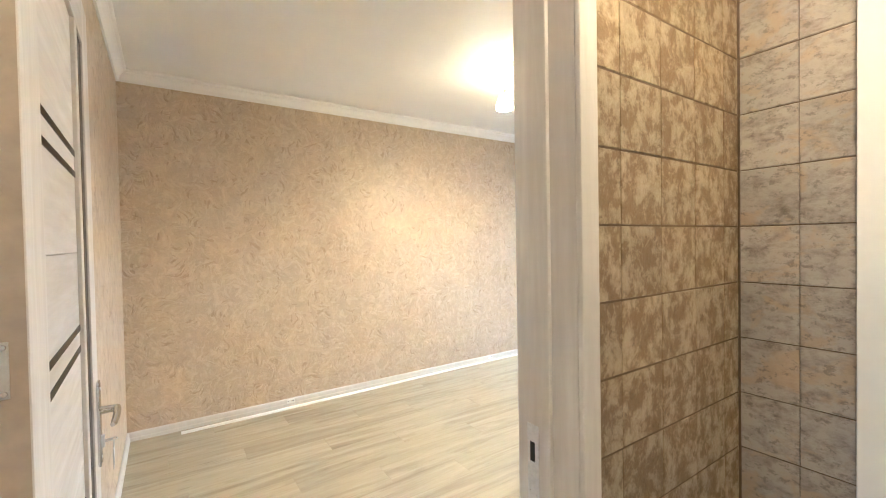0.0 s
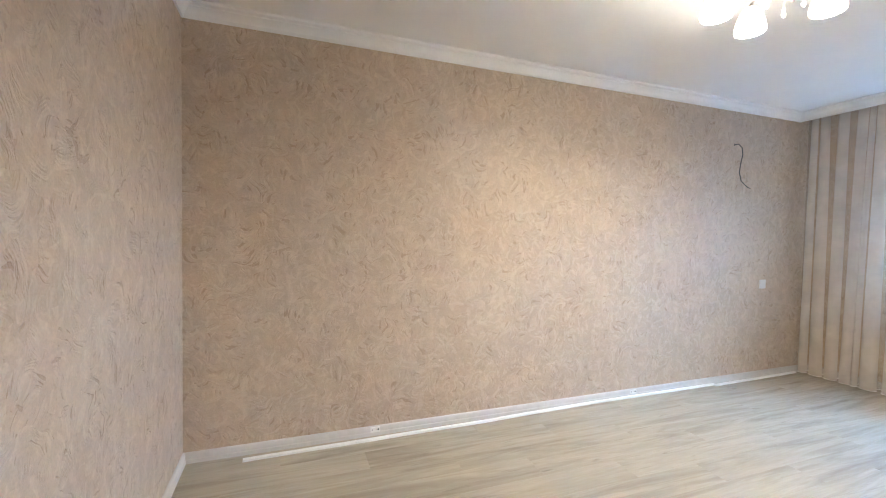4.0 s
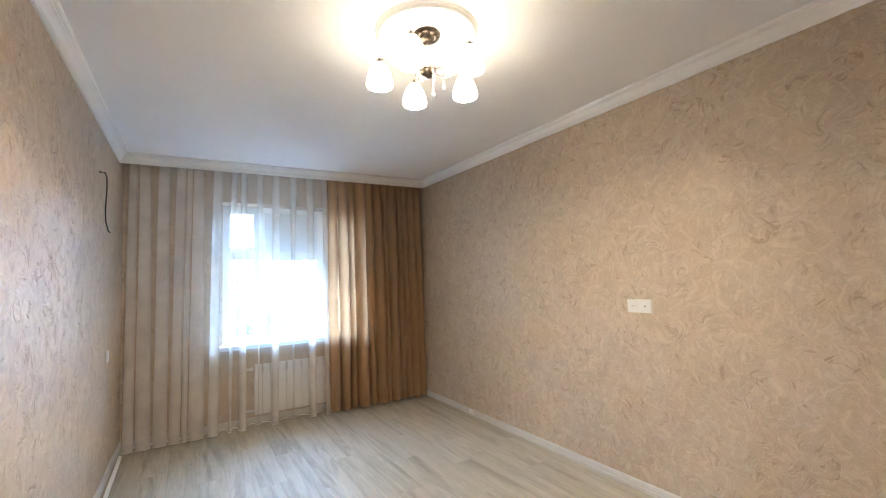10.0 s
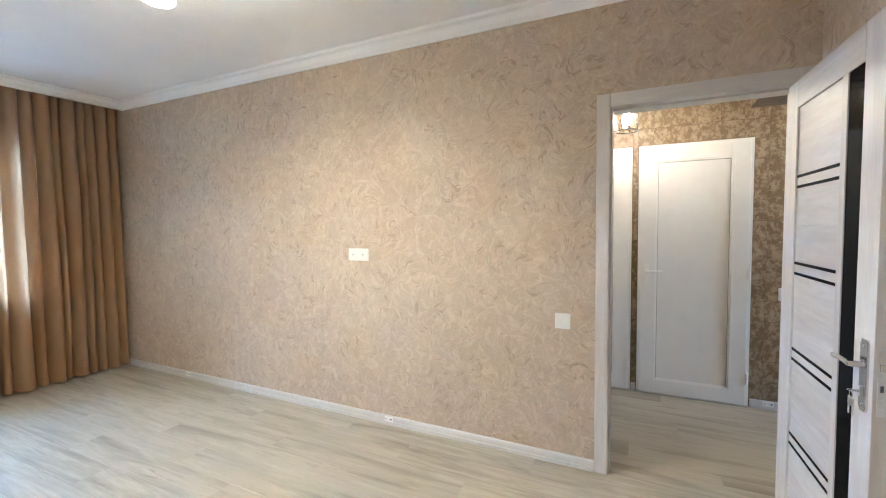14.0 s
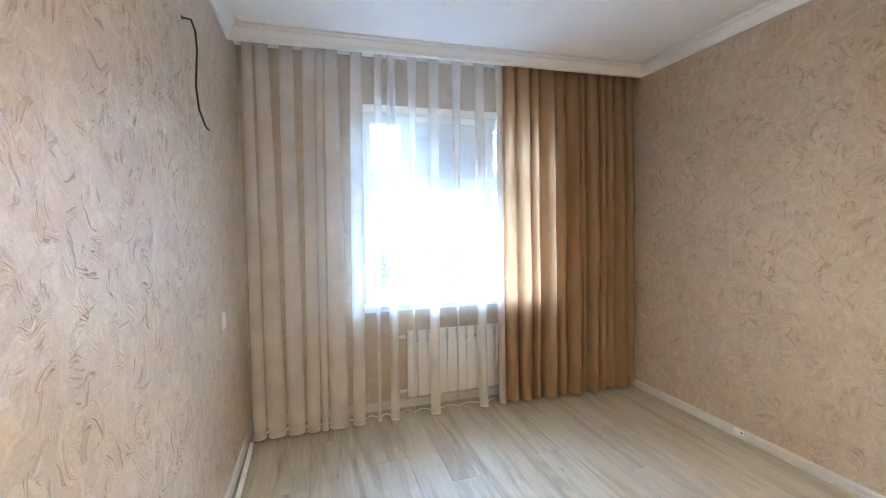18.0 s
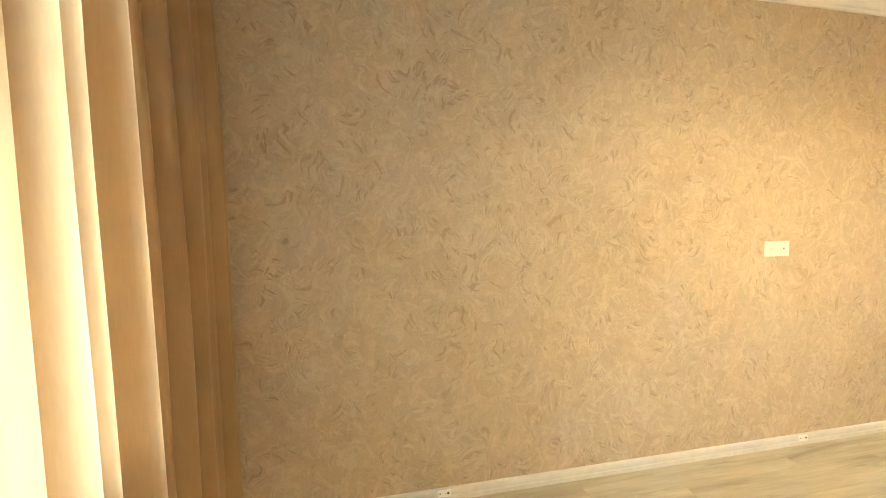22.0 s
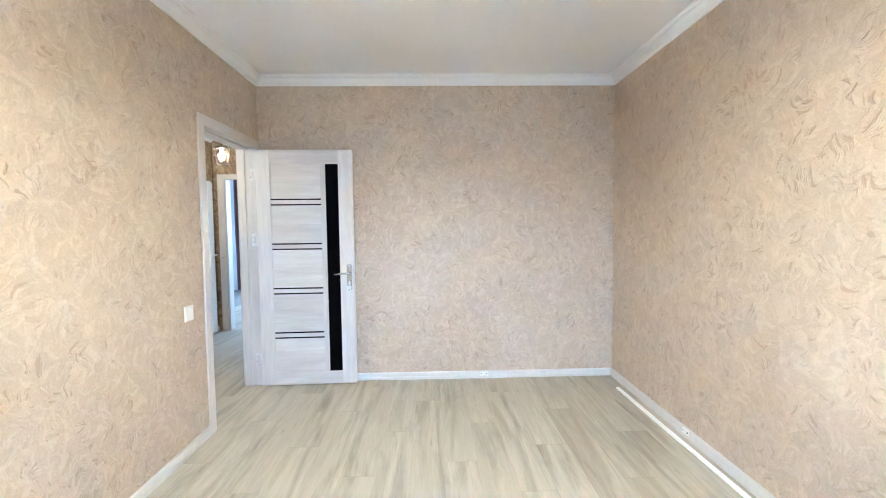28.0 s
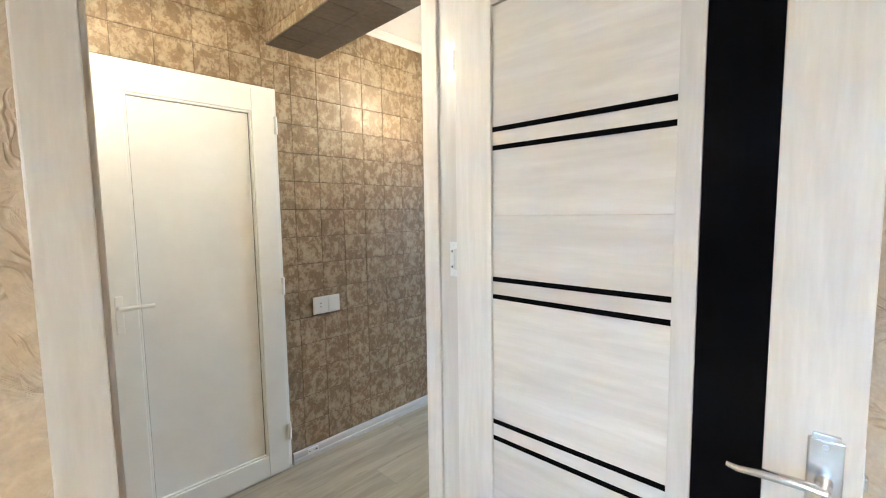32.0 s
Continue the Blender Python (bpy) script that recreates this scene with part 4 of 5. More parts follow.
# ---- curtains ----
def curtain(name, y_from, y_to, folds, depth, swing, x, ztop, zbot, mat, label, seed, sharp=1.0, spread=0.0, rows=26, per=18, lines=None):
    rnd = random.Random(seed)
    amp = [rnd.uniform(0.6, 1.35) for _ in range(folds + 2)]
    wid = [rnd.uniform(0.55, 1.6) for _ in range(folds)]
    total = sum(wid)
    bm = bmesh.new()
    cols = []
    n = folds * per
    edges = [0.0]
    for w_ in wid:
        edges.append(edges[-1] + w_ / total)
    if lines:
        edges = [(p - y_from) / (y_to - y_from) for p in lines]
    for i in range(n + 1):
        k = min(i // per, folds - 1)
        f = (i - k * per) / per
        s = edges[k] + (edges[k + 1] - edges[k]) * f
        a = amp[k] * (1 - f) + amp[k + 1] * f
        ph = 2 * math.pi * f
        cw = (edges[k + 1] - edges[k]) * abs(y_to - y_from)
        col = []
        for r in range(rows + 1):
            v = r / rows
            z = zbot + (ztop - zbot) * v
            g = 0.55 + 0.45 * math.sin(math.pi * (0.15 + 0.75 * (1 - v)))
            shape = (0.5 - 0.5 * math.cos(ph)) ** sharp
            dx = depth * a * g * (shape - 0.5) * (-1 if sharp < 1 else 1)
            dy = (swing(s) if callable(swing) else swing) * cw * math.sin(ph) * (0.7 + 0.3 * a) * (0.6 + 0.5 * (1 - v))
            wob = 0.010 * noise.noise(Vector((s * 9 + seed, v * 1.7, seed))) * (1 - v) * 2
            dirn = 1 if y_to > y_from else -1
            y = y_from + (y_to - y_from) * s + dirn * dy + wob + spread * (1 - v) * (s - 0.5)
            zz = z + (0.016 * (1 - shape) if r == 0 else 0.0)
            col.append(bm.verts.new((x + dx, y, zz)))
        cols.append(col)
    for a, b in zip(cols, cols[1:]):
        for r in range(rows):
            bm.faces.new((a[r], b[r], b[r + 1], a[r + 1]))
    if sharp < 1:
        for k in range(1, folds):
            for p, q in zip(cols[k * per], cols[k * per][1:]):
                bm.edges.get((p, q)).smooth = False
    t = thing(name, 0, 0, 0, label, "curtain")
    ob = part("cloth", bm, mat, t, smooth=True)
    return t, ob


def sheer_curtain():
    """Voile in folded pleats: each pleat is three layers at the top and opens out lower down."""
    # centre at the top, half width, centre at the hem, half width there, how much stays folded
    pleats = [(3.735, 0.030, 3.750, 0.042, 0.9), (3.652, 0.038, 3.640, 0.062, 0.9), (3.500, 0.042, 3.515, 0.058, 0.9),
              (3.353, 0.040, 3.405, 0.046, 0.9), (3.288, 0.024, 3.330, 0.022, 1.0), (3.218, 0.042, 3.235, 0.066, 0.95),
              (3.045, 0.040, 3.095, 0.050, 0.8), (2.899, 0.030, 2.955, 0.030, 0.2), (2.815, 0.029, 2.838, 0.033, 1.0),
              (2.662, 0.036, 2.690, 0.030, -0.30), (2.500, 0.038, 2.533, 0.037, 1.0), (2.327, 0.041, 2.350, 0.035, -0.30),
              (2.155, 0.040, 2.147, 0.035, 1.0), (1.995, 0.030, 1.985, 0.034, 0.6)]
    top, low, rows, per = H + 0.004, 0.020, 26, 6

    def at(k, v):
        """Centre, half width and depth of a pleat at a height."""
        ct, wt, cl, wl, keep = pleats[k]
        u = (1 - v) ** 0.8
        lean = 0.006 * noise.noise(Vector((k * 3.1, v * 2.0, 5.0)))
        return ct + (cl - ct) * u + lean, (wt + (wl - wt) * u) * (1 - (1 - keep) * 0.75 * u), 0.014 + 0.030 * u * max(keep, 0.0)
    bm = bmesh.new()
    lines = []
    for r in range(rows + 1):
        v = r / rows
        knots = [(3.795, 0.0)]
        for k in range(len(pleats)):
            c, w, d = at(k, v)
            knots += [(c + w, 0.004), (c, -0.30 * d), (c - w, 0.004)]
            if k + 1 < len(pleats):
                c2, w2, _ = at(k + 1, v)
                knots.append(((c - w + c2 + w2) / 2, 0.006 + 0.018 * (1 - v) * (0.6 + 0.8 * noise.noise(Vector((k * 1.7, 0.3, 9.0))))))
        knots.append((1.945, 0.0))
        line = []
        for (y0, x0), (y1, x1) in zip(knots, knots[1:]):
            for i in range(per):
                f = i / per
                g = 0.5 - 0.5 * math.cos(math.pi * f)
                line.append((5.530 + x0 + (x1 - x0) * g, y0 + (y1 - y0) * f))
        line.append((5.530, 1.945))
        z = low + (top - low) * v
        lines.append([bm.verts.new((x, y, z + (0.020 + 0.6 * (x - 5.53) if r == 0 else 0.0))) for x, y in line])
    for a, b in zip(lines, lines[1:]):
        for i in range(len(a) - 1):
            bm.faces.new((a[i], a[i + 1], b[i + 1], b[i]))
    t = thing("sheer_curtain", 0, 0, 0, "white sheer voile curtain hanging in soft folds", "curtain")
    cloth_ob = part("cloth", bm, SHEER, t, smooth=True)
    hem = [tuple(q.co) for q in cloth_ob.data.vertices][:len(lines[0])]
    part("hem", tube(hem, 0.0030, 6), HEM, t, smooth=True)
    for k in range(len(pleats)):
        bm = bmesh.new()
        strips = []
        for r in range(rows + 1):
            v = r / rows
            c, w, d = at(k, v)
            z = low + (top - low) * v + (0.004 if r == 0 else 0.0)
            row = []
            for i in range(9):
                q = -1 + i / 4
                row.append(bm.verts.new((5.526 - d * math.sqrt(max(0.0, 1 - q * q)) - 0.002, c + w * q, z)))
            strips.append(row)
        for a, b in zip(strips, strips[1:]):
            for i in range(8):
                bm.faces.new((a[i], a[i + 1], b[i + 1], b[i]))
        pl = part("pleat", bm, FOLDED, t, "folded voile pleat, several layers thick", smooth=True)
        edge = [tuple(q.co) for q in pl.data.vertices][:9]
        part("hem", tube(edge, 0.0030, 6), HEM, pl, smooth=True)
    return t


HEM = cloth("hem_band", (0.90, 0.88, 0.85), 0.0, 0.7, 0.1, 0.3)
sheer = sheer_curtain()
PLEATS = [2.005, 1.94, 1.84, 1.715, 1.64, 1.50, 1.405, 1.29, 1.225, 1.10, 1.03, 0.955, 0.85, 0.765]


def pleated_drape(name, edges, x, depths, ztop, zbot, mat, label, seed, rows=30, per=18):
    """Heavy cloth in round upright folds that stand proud of narrow, deep creases."""
    rnd = random.Random(seed)
    skew = [rnd.uniform(-0.34, 0.34) for _ in depths]
    bm = bmesh.new()
    grid = []
    for r in range(rows + 1):
        v = r / rows
        drop = 1 - v
        line = []
        at = [e + 0.034 * drop * noise.noise(Vector((k * 2.3, v * 1.6, seed))) for k, e in enumerate(edges)]
        at[0], at[-1] = edges[0] + 0.012 * noise.noise(Vector((0.5, v * 2.5, seed))), edges[-1]
        for k, d in enumerate(depths):
            c, w = (at[k] + at[k + 1]) / 2, abs(at[k + 1] - at[k]) / 2
            grow = (0.62 + 0.45 * drop ** 0.7) * (1 + 0.15 * noise.noise(Vector((k * 5.1, v * 2.2, seed + 3))))
            for i in range(per + 1):
                a = math.pi * (-0.30 + 1.60 * i / per)
                y = c + w * 0.91 * math.cos(a) + skew[k] * w * math.sin(a) * (0.4 + 0.6 * drop)
                y += 0.0025 * noise.noise(Vector((i * 0.5 + k * 9, v * 5.0, seed)))
                z = zbot + (ztop - zbot) * v
                if r == 0:
                    z += 0.010 * (1 - math.sin(max(0.0, min(math.pi, a)))) + 0.012 * (0.5 + 0.5 * noise.noise(Vector((k * 1.9, 0.0, seed))))
                line.append(bm.verts.new((x - d * grow * math.sin(a), y, z)))
        grid.append(line)
    for p, q in zip(grid, grid[1:]):
        for i in range(len(p) - 1):
            bm.faces.new((p[i], p[i + 1], q[i + 1], q[i]))
    t = thing(name, 0, 0, 0, label, "curtain")
    cloth_ob = part("cloth", bm, mat, t, smooth=True)
    hem = [tuple(q.co) for q in cloth_ob.data.vertices][:len(depths) * (per + 1)]
    part("hem", tube(hem, 0.003, 6), mat, t, smooth=True)
    return t


pleated_drape("brown_curtain", PLEATS, 5.555, [0.040, 0.060, 0.085, 0.065, 0.11, 0.085, 0.11, 0.075, 0.11, 0.085, 0.075, 0.105, 0.085], H + 0.004, 0.020, DRAPE, "brown satin curtain gathered in deep pleats", 11)


# ---- ceiling lamp ----
lathe_profile = [(0.0, -0.010), (0.118, -0.010), (0.121, -0.014), (0.128, -0.014), (0.131, -0.010), (0.138, -0.010), (0.141, -0.015), (0.150, -0.015), (0.154, -0.010), (0.206, -0.011), (0.211, -0.022), (0.217, -0.026), (0.223, -0.021), (0.226, -0.021), (0.230, -0.030), (0.238, -0.032), (0.243, -0.026), (0.246, -0.018), (0.250, -0.016), (0.255, -0.008), (0.256, 0.0), (0.0, 0.0)]
CX, CY = 2.571, 2.292
solid("ceiling_medallion", lathe(lathe_profile, 72, (CX, CY, ceiling_height(CX, CY))), CORNICE, "white round moulded plaster ceiling medallion", "medallion", "structure", smooth=True)


def chandelier():
    t = thing("chandelier", CX, CY, ceiling_height(CX, CY) - 0.010, "lit five-arm chandelier with opal glass shades and crystals", "chandelier")
    part("canopy", lathe([(0, 0), (0.064, 0), (0.067, -0.004), (0.066, -0.013), (0.060, -0.024), (0.044, -0.034), (0.018, -0.039), (0, -0.040)], 40), BRONZE, t, "dark bronze ceiling rose", smooth=True)
    for a in (0.6, 0.6 + math.pi):
        part("screw_cap", lathe([(0.006, -0.030), (0.006, -0.044), (0, -0.046)], 12, (0.04 * math.cos(a), 0.04 * math.sin(a), 0)), CHROME, t, smooth=True)
    part("stem", tube([(0, 0, -0.02), (0, 0, -0.18)], 0.006, 12), CHROME, t, smooth=True)
    part("hub", lathe([(0, -0.168), (0.030, -0.170), (0.038, -0.177), (0.040, -0.192), (0.039, -0.200), (0.033, -0.213), (0.020, -0.223), (0.008, -0.228), (0, -0.229)], 36), BRONZE, t, "dark turned metal hub", smooth=True)
    part("hub_band", lathe([(0.0385, -0.174), (0.0415, -0.176), (0.0415, -0.186), (0.0400, -0.190)], 36, closed=True), CHROME, t, smooth=True)
    for k in range(5):
        a = radians(61 + 72 * k)
        c, s = math.cos(a), math.sin(a)

        def at(r, z):
            return (r * c, r * s, z)
        path = [at(0.034, -0.190), at(0.07, -0.196), at(0.11, -0.192), at(0.15, -0.168), at(0.185, -0.140), at(0.215, -0.126), at(0.238, -0.127), at(0.258, -0.136)]
        part("arm", tube(path, [0.0045] * 7 + [0.003], 10), CHROME, t, "curved chrome arm", smooth=True)
        R = 0.240
        shade = part("shade", lathe([(0.016, -0.146), (0.028, -0.153), (0.042, -0.172), (0.054, -0.200), (0.0625, -0.230), (0.0660, -0.252), (0.0655, -0.262), (0.0620, -0.267), (0.0600, -0.264), (0.0620, -0.251), (0.0585, -0.231), (0.050, -0.202), (0.038, -0.175), (0.025, -0.157), (0.014, -0.150)], 32, at(R, 0), closed=True), OPAL, t, "glowing white opal glass shade", smooth=True)
        part("shade_cap", lathe([(0, -0.122), (0.006, -0.124), (0.008, -0.132), (0.018, -0.142), (0.020, -0.150), (0.0165, -0.152), (0, -0.152)], 20, at(R, 0)), BRONZE, shade, "small bronze cap", smooth=True)
        part("bulb", lathe([(0, -0.258), (0.012, -0.256), (0.021, -0.247), (0.022, -0.238), (0.016, -0.218), (0.012, -0.204), (0, -0.203)], 16, at(R, 0)), LED, shade, "glowing warm bulb", smooth=True)
        b = a + radians(36)
        for zz, r in ((-0.232, 0.0055), (-0.252, 0.007), (-0.276, 0.009)):
            bm = bmesh.new()
            bmesh.ops.create_icosphere(bm, subdivisions=1, radius=r)
            bmesh.ops.scale(bm, vec=(1, 1, 1.5), verts=bm.verts)
            bmesh.ops.translate(bm, vec=(0.075 * math.cos(b), 0.075 * math.sin(b), zz), verts=bm.verts)
            part("crystal_drop", bm, CRYSTAL, t, "clear cut crystal drop")
        part("crystal_wire", tube([(0.034 * math.cos(b), 0.034 * math.sin(b), -0.196), (0.06 * math.cos(b), 0.06 * math.sin(b), -0.192), (0.075 * math.cos(b), 0.075 * math.sin(b), -0.205), (0.075 * math.cos(b), 0.075 * math.sin(b), -0.285)], 0.0012, 6), CHROME, t)


chandelier()


def cage_lamp(x, y):
    """Hall lamp: glass cylinder in a zigzag wire cage on a rod."""
    z = 2.045
    t = thing("hall_lamp", x, y, HH, "lit hall lamp with clear glass and zigzag metal cage", "lamp", "hall lamps")
    d = z - HH
    part("canopy", lathe([(0, 0), (0.05, 0), (0.05, -0.015), (0.02, -0.022), (0, -0.022)], 28), BRONZE, t, smooth=True)
    part("rod", tube([(0, 0, -0.02), (0, 0, d + 0.17)], 0.006, 10), BRONZE, t, smooth=True)
    part("cap", lathe([(0, d + 0.178), (0.070, d + 0.176), (0.078, d + 0.168), (0.070, d + 0.166), (0, d + 0.168)], 32), BRONZE, t, smooth=True)
    glass = part("glass_cylinder", lathe([(0.066, d + 0.166), (0.066, d + 0.004), (0.063, d + 0.004), (0.063, d + 0.166)], 32, closed=True), LAMP_GLASS, t, "clear glass cylinder", smooth=True)
    glass.visible_shadow = False
    for zz in (0.0, 0.166):
        part("ring", lathe([(0.072, d + zz - 0.004), (0.078, d + zz - 0.004), (0.078, d + zz + 0.004), (0.072, d + zz + 0.004)], 32, closed=True), BRONZE, t)
    n = 7
    for k in range(2 * n):
        a0, a1 = math.pi * k / n, math.pi * (k + 1) / n
        z0, z1 = (d, d + 0.166) if k % 2 == 0 else (d + 0.166, d)
        part("cage_wire", tube([(0.075 * math.cos(a0), 0.075 * math.sin(a0), z0), (0.075 * math.cos((a0 + a1) / 2), 0.075 * math.sin((a0 + a1) / 2), (z0 + z1) / 2), (0.075 * math.cos(a1), 0.075 * math.sin(a1), z1)], 0.0022, 6), BRONZE, t)
    part("bulb", lathe([(0, d + 0.045), (0.018, d + 0.05), (0.029, d + 0.07), (0.030, d + 0.085), (0.022, d + 0.11), (0.013, d + 0.13), (0.013, d + 0.165), (0, d + 0.166)], 20), BULB, t, "glowing warm bulb", smooth=True)


cage_lamp(0.815, 0.0)
cage_lamp(-0.90, 0.0)

# ---- cable and loose conduit ----
pts = [(4.512, Y1, 2.262), (4.525, Y1 - 0.030, 2.262), (4.565, Y1 - 0.034, 2.235), (4.580, Y1 - 0.034, 2.17), (4.556, Y1 - 0.034, 2.08), (4.545, Y1 - 0.032, 2.00), (4.575, Y1 - 0.032, 1.92), (4.66, Y1 - 0.036, 1.865), (4.69, Y1 - 0.042, 1.858)]
bm = tube(pts, 0.0042, 8)
t = thing("hanging_cable", 0, 0, 0, "dark cable end hanging loose from the wall", "cable")
part("sheath", bm, CABLE, t, smooth=True)
part("wire_end", tube([(4.69, Y1 - 0.042, 1.858), (4.71, Y1 - 0.046, 1.856)], 0.0015, 6), BRASS, t)
part("wall_hole", tube([(4.512, Y1 - 0.001, 2.262), (4.512, Y1 + 0.003, 2.262)], 0.010, 12), HOLE, t)


def conduit(points, label):
    """A length of square-edged cable trunking lying on the floor."""
    bm = bmesh.new()
    prof = [(-0.0125, 0.0), (0.0125, 0.0), (0.0125, 0.012), (0.009, 0.015), (-0.009, 0.015), (-0.0125, 0.012)]
    rings = []
    for i, (x, y) in enumerate(points):
        a = Vector(points[max(i - 1, 0)])
        b = Vector(points[min(i + 1, len(points) - 1)])
        d = (b - a).normalized()
        n = Vector((-d.y, d.x))
        rings.append([bm.verts.new((x + n.x * o, y + n.y * o, z + 0.0005)) for o, z in prof])
    for a, b in zip(rings, rings[1:]):
        for i in range(6):
            bm.faces.new((a[i], a[(i + 1) % 6], b[(i + 1) % 6], b[i]))
    bm.faces.new(rings[0])
    bm.faces.new(rings[-1])
    t = thing("cable_trunking", points[0][0], points[0][1], 0, label, "trunking", "loose trunking")
    bmesh.ops.translate(bm, vec=(-points[0][0], -points[0][1], 0), verts=bm.verts)
    part("trunking", bm, CONDUIT, t)


conduit([(0.315 + 0.2 * i, 3.746 + 0.026 * min(1.0, i / 9.0) + 0.030 * max(0.0, min(1.0, (i - 8) / 5.0)) + 0.0012 * math.sin(i * 1.3)) for i in range(21)], "white plastic cable trunking lying along the baseboard")
conduit([(4.30 + 0.17 * i, 3.776 + 0.0015 * math.sin(i) + 0.0028 * i) for i in range(8)], "short white plastic cable trunking lying by the curtain")

# ---- next room: window and plum curtain ----
t = thing("window_2", -5.65, 0.55, 0.85, "white window of the next room", "window", kind="structure")
for y0, y1 in ((-0.70, -0.64), (0.64, 0.70), (-0.03, 0.03)):
    part("window_frame", box((-0.03, y0, 0), (0.03, y1, 1.45), 0.003), PVC, t)
for z0, z1 in ((0, 0.06), (1.39, 1.45)):
    part("window_frame", box((-0.029, -0.64, z0), (0.029, 0.64, z1), 0.003), PVC, t)
curtain("plum_curtain", -1.98, -0.72, 14, 0.09, 0.15, -5.45, 2.58, 0.02, DARK_DRAPE, "dark plum curtain by the window of the next room", 23, sharp=0.6)

# ---- ground outside ----
bm = bmesh.new()
vs = [bm.verts.new((x, y, -9)) for x, y in ((-900, -900), (-900, 900), (900, 900), (900, -900))]
bm.faces.new(vs)
solid("ground", bm, GROUND, "grey ground far below outside the window", "ground", "structure")

# ---- trees in the yard, seen through the voile ----
LEAF = plain("green_leaf", (0.100, 0.120, 0.065), 0.6, grain=0.3, scale=8.0)
BARK = plain("grey_bark", (0.16, 0.13, 0.10), 0.9, grain=0.25, scale=25.0, relief=0.004)


def yard_tree(x, y, height, spread, seed):
    """Forked trunk with limbs and a loose crown of single leaf sprays, with gaps."""
    rnd = random.Random(seed)
    t = thing("tree", x, y, -9.0, "leafy green tree in the yard below the window", "tree", "yard trees")
    fork = height * 0.45
    bm = tube([(0, 0, 0), (0.08, 0.03, fork * 0.5), (0.02, 0.10, fork)], [0.20, 0.16, 0.13], 10)
    tips = []
    for k in range(9):
        a = 2 * math.pi * k / 9 + rnd.uniform(-0.3, 0.3)
        r, z = spread * rnd.uniform(0.45, 0.95), height * rnd.uniform(0.62, 0.97)
        mid = Vector((0.4 * r * math.cos(a), 0.4 * r * math.sin(a), fork + 0.45 * (z - fork)))
        end = Vector((r * math.cos(a), r * math.sin(a), z))
        tube([(0.02, 0.10, fork - 0.1), mid, end], [0.10, 0.055, 0.015], 7, bm)
        tips += [end, (mid + end) / 2, mid * 0.35 + end * 0.65 + Vector((rnd.uniform(-0.5, 0.5), rnd.uniform(-0.5, 0.5), 0.4))]
    part("trunk", bm, BARK, t, smooth=True)
    verts, faces = [], []
    for tip in tips:
        size = rnd.uniform(0.5, 1.0)
        for _ in range(110):
            d = Vector((rnd.gauss(0, 1), rnd.gauss(0, 1), rnd.gauss(0, 0.75))) * (0.52 * size)
            u = Vector((rnd.uniform(-1, 1), rnd.uniform(-1, 1), rnd.uniform(-1, 1))).normalized()
            w = u.orthogonal().normalized() * rnd.uniform(0.05, 0.09)
            u = u * rnd.uniform(0.09, 0.16)
            c = tip + d
            n = len(verts)
            verts += [c - u, c + w, c + u * 1.2, c - w]
            faces.append((n, n + 1, n + 2, n + 3))
    me = bpy.data.meshes.new("crown")
    me.from_pydata([tuple(v) for v in verts], [], faces)
    me.materials.append(LEAF)
    crown = new("crown", me)
    crown.parent = t


yard_tree(26.0, 9.5, 9.8, 3.0, 3)
yard_tree(31.0, 0.6, 9.2, 3.2, 8)
yard_tree(34.0, -7.5, 9.6, 3.3, 14)

# ---- laminate planks ----
PLANK_W, PLANK_L = 0.192, 1.285
plank_mesh = {}


def plank(x0, x1, y0, y1):
    key = (round(x1 - x0, 3), round(y1 - y0, 3))
    if key not in plank_mesh:
        bm = bmesh.new()
        a, b = key[0] - 0.0007, key[1] - 0.0007
        z, c = 0.0, 0.0007
        low = [bm.verts.new(p) for p in ((0, 0, -0.008), (a, 0, -0.008), (a, b, -0.008), (0, b, -0.008))]
        mid = [bm.verts.new(p) for p in ((0, 0, z - c), (a, 0, z - c), (a, b, z - c), (0, b, z - c))]
        top = [bm.verts.new(p) for p in ((c, c, z), (a - c, c, z), (a - c, b - c, z), (c, b - c, z))]
        bm.faces.new(top)
        for p, q in ((low, mid), (mid, top)):
            for i in range(4):
                bm.faces.new((p[i], p[(i + 1) % 4], q[(i + 1) % 4], q[i]))
        plank_mesh[key] = mesh_of("plank", bm, FLOOR)
    ob = new("plank", plank_mesh[key])
    ob.parent = floor
    ob.location = (x0, y0, 0)


def planks(x0, x1, y0, y1, seed):
    rnd = random.Random(seed)
    row, y = 0, y0
    while y < y1 - 0.01:
        ya = min(y + PLANK_W, y1)
        x = x0 - (PLANK_L * ((row * 0.37 + 0.05 * rnd.random()) % 1.0))
        while x < x1:
            a, b = max(x, x0), min(x + PLANK_L, x1)
            if b - a > 0.02:
                plank(a, b, y, ya)
            x += PLANK_L
        y, row = ya, row + 1


planks(X0, X1, Y0, Y1, 1)
planks(HX0, HX1, HY0, HY1, 2)
planks(DX0, DX1, HY1, Y0, 3)
planks(-5.6, HX0, -1.2, 1.0, 4)

# ---- stone-look tiles in the hall ----
TP = 0.152
tile_mesh = {}


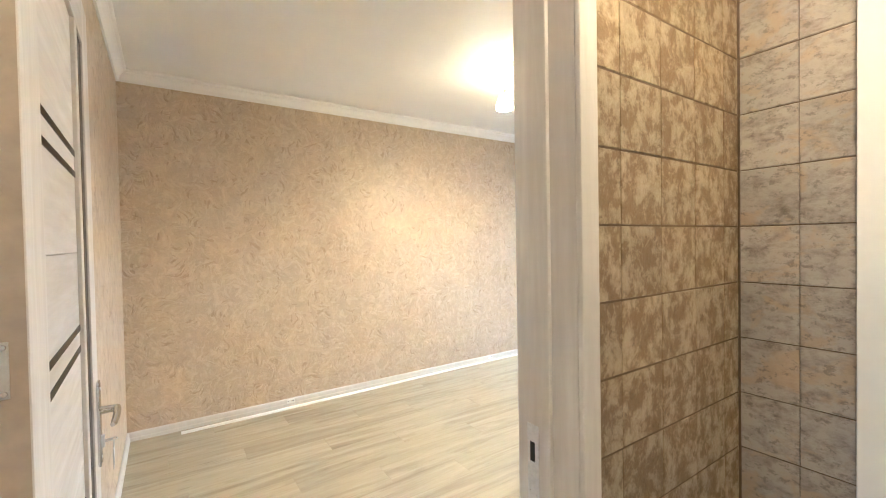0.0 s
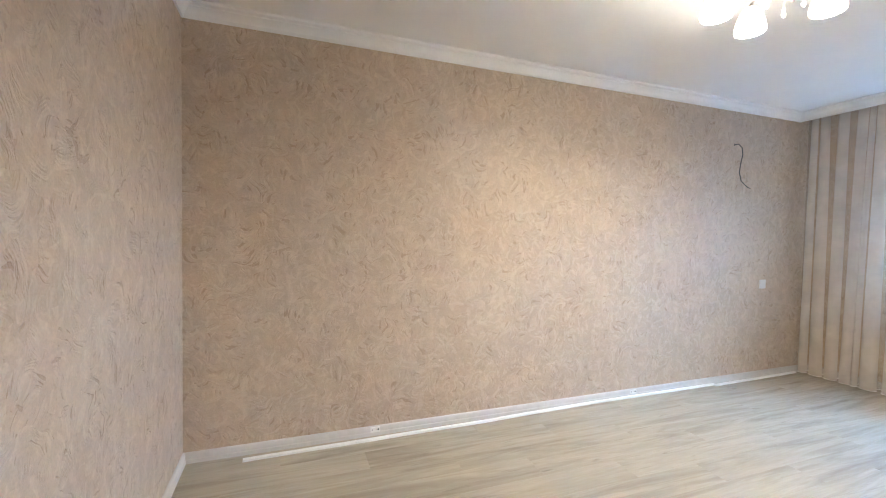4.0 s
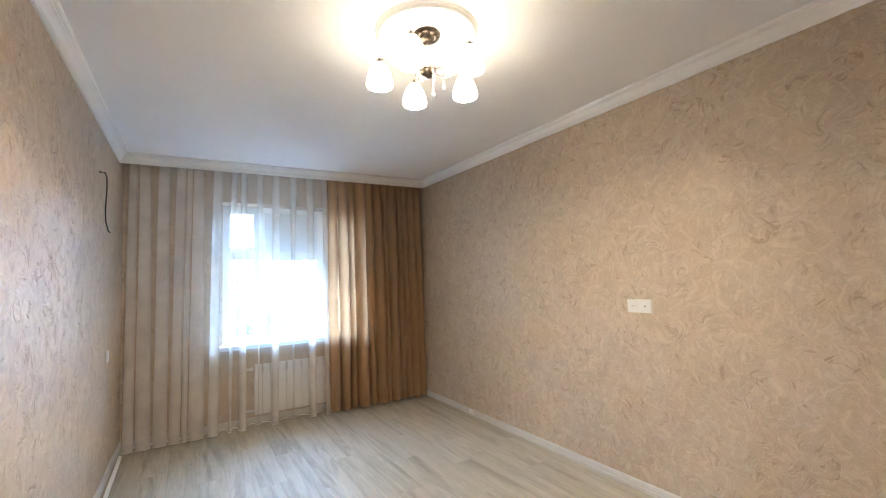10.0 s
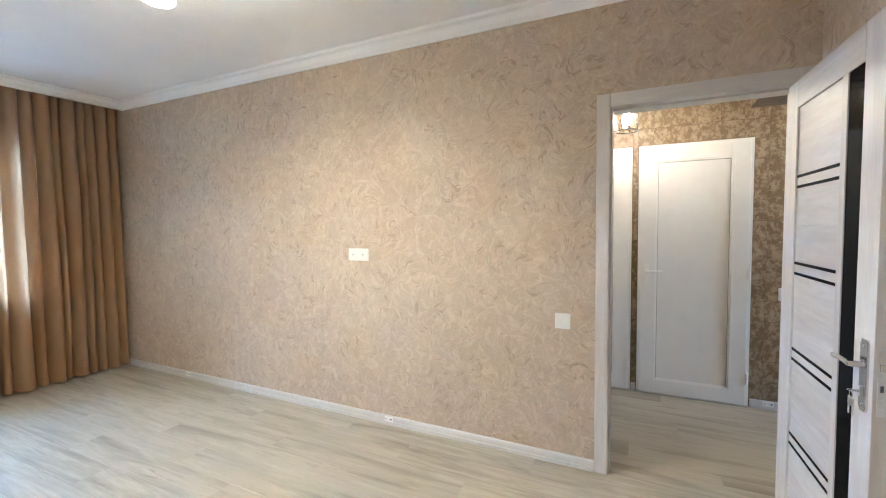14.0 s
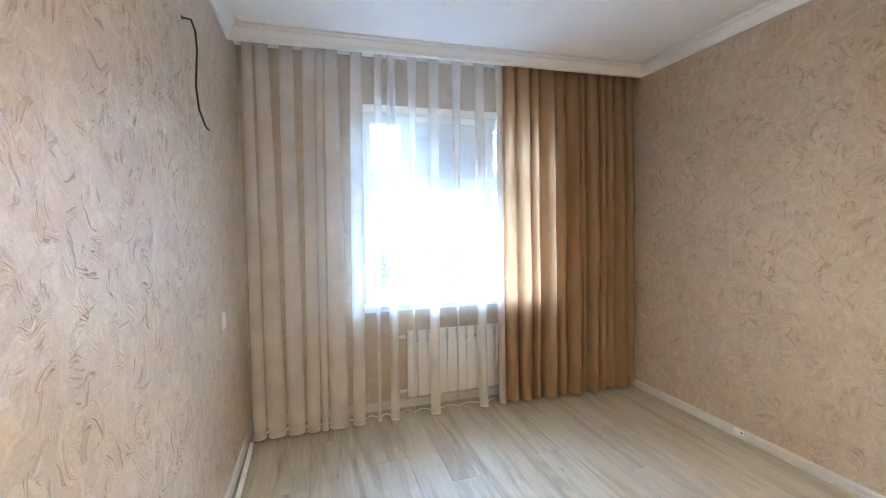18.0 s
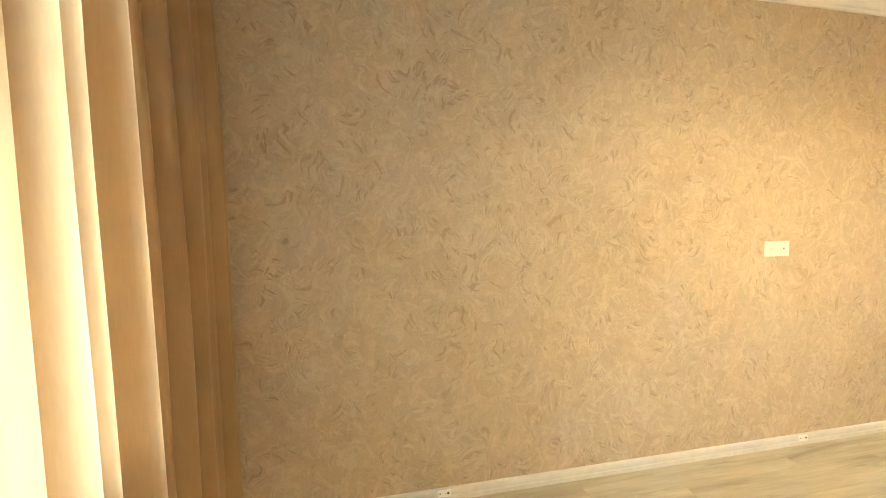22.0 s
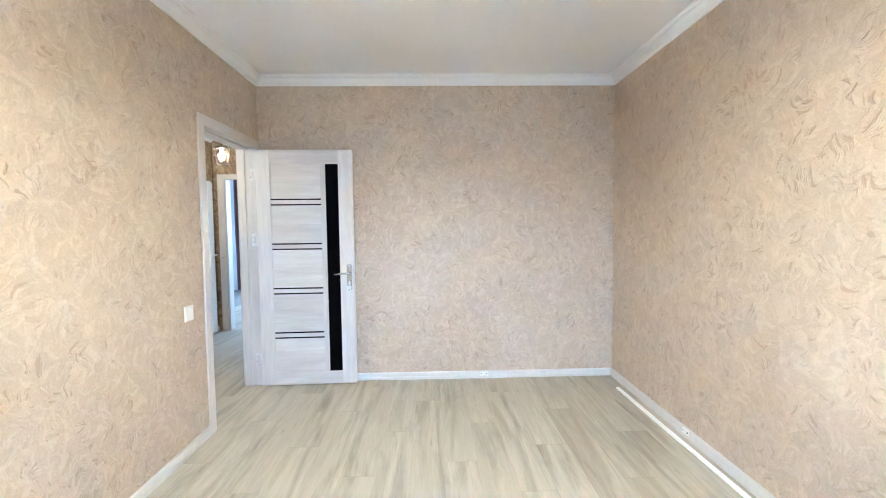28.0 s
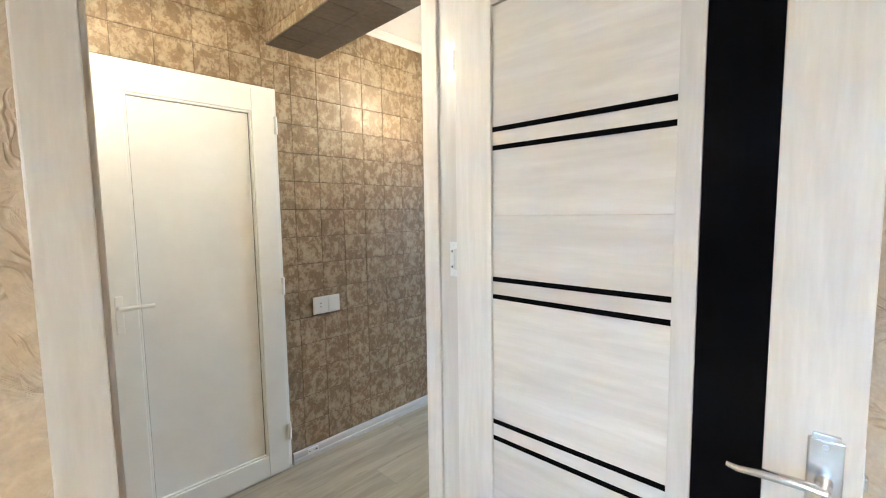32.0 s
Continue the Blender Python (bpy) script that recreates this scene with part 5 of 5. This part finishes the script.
def one_tile(w, h, mat):
    key = (round(w, 3), round(h, 3), mat.name)
    if key not in tile_mesh:
        bm = bmesh.new()
        a, b, g, c, e, d = key[0], key[1], 0.0012, 0.0018, 0.0004, 0.0014
        back = [bm.verts.new(p) for p in ((e, 0, g), (a - e, 0, g), (a - e, 0, b - g), (e, 0, b - g))]
        front = [bm.verts.new(p) for p in ((e + d, 0.0030, g + c), (a - e - d, 0.0030, g + c), (a - e - d, 0.0030, b - g - c), (e + d, 0.0030, b - g - c))]
        bm.faces.new(front)
        for i in range(4):
            bm.faces.new((back[i], back[(i + 1) % 4], front[(i + 1) % 4], front[i]))
        tile_mesh[key] = mesh_of("tile", bm, mat)
    return tile_mesh[key]


def tiles(parent, origin, rz, length, z0, z1, holes, seed, phase=0.0, mat=TILE):
    """Tiles on a wall face: origin is the face's start, they run along the local x of rz, out along local y."""
    rnd = random.Random(seed)
    base = pose(*origin, 0, 0, rz)
    us = [0.0]
    u = -phase
    while u < length:
        u += TP
        if 0.02 < u < length - 0.02:
            us.append(u)
    us.append(length)
    zs = [z0]
    k = math.floor(z0 / TP) * TP + 0.054
    while k < z1:
        if z0 + 0.02 < k < z1 - 0.02:
            zs.append(k)
        k += TP
    zs.append(z1)
    for a, b in zip(us, us[1:]):
        for c, d in zip(zs, zs[1:]):
            cells = [(a, b, c, d)]
            for ha, hb, hc, hd in holes:
                out = []
                for p, q, r, s in cells:
                    if q <= ha or p >= hb or s <= hc or r >= hd:
                        out.append((p, q, r, s))
                        continue
                    if p < ha:
                        out.append((p, ha, r, s))
                    if q > hb:
                        out.append((hb, q, r, s))
                    m0, m1 = max(p, ha), min(q, hb)
                    if r < hc:
                        out.append((m0, m1, r, hc))
                    if s > hd:
                        out.append((m0, m1, hd, s))
                cells = out
            for p, q, r, s in cells:
                if q - p < 0.012 or s - r < 0.012:
                    continue
                ob = new("tile", one_tile(q - p, s - r, mat))
                ob.parent = parent
                ob.matrix_basis = base @ pose(p, rnd.uniform(-0.0006, 0.0006), r, rnd.uniform(-0.25, 0.25), 0, 0)


tiles(hall_south, (HX0, HY0 - 0.006, 0), 0, HX1 - HX0, 0.0, HH, [(0.066, 0.789, -1, 1.974), (1.911, 2.697, -1, 2.044), (2.736, 3.454, -1, 2.044)], 1)
tiles(hall_north, (HX1, HY1 + 0.006, 0), 180, HX1 - 0.916, 0.0, HH, [], 2, 0.067)
tiles(hall_north, (0.916, HY1 + 0.006, 0), 180, 0.922, 2.10, HH, [], 3)
tiles(hall_east, (HX1 + 0.006, HY0, 0), 90, HY1 - HY0, 0.0, HH, [(0.055, 1.012, -1, 2.102)], 4, 0.10, TILE_PALE)
tiles(hall_west, (HX0 - 0.006, HY1, 0), -90, HY1 - HY0, 0.0, HH, [(0.183, 1.187, -1, 2.072)], 5, 0.05)
tiles(beam, (-0.006, HY1, 2.262), -90, HY1 - HY0, 0.0, HH - 2.262, [], 6)
tiles(beam, (-0.294, HY0, 2.262), 90, HY1 - HY0, 0.0, HH - 2.262, [], 7)
# underside of the beam, its shade painted in by a darker colour
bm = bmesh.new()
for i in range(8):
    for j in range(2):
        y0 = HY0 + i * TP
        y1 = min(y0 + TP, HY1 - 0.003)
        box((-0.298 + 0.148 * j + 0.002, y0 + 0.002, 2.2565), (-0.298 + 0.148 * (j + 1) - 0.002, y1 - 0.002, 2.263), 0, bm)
part("soffit_tiles", bm, SHADED_STONE, beam, "stone-look soffit with its shade put into the brown")["kind"] = "stuff"
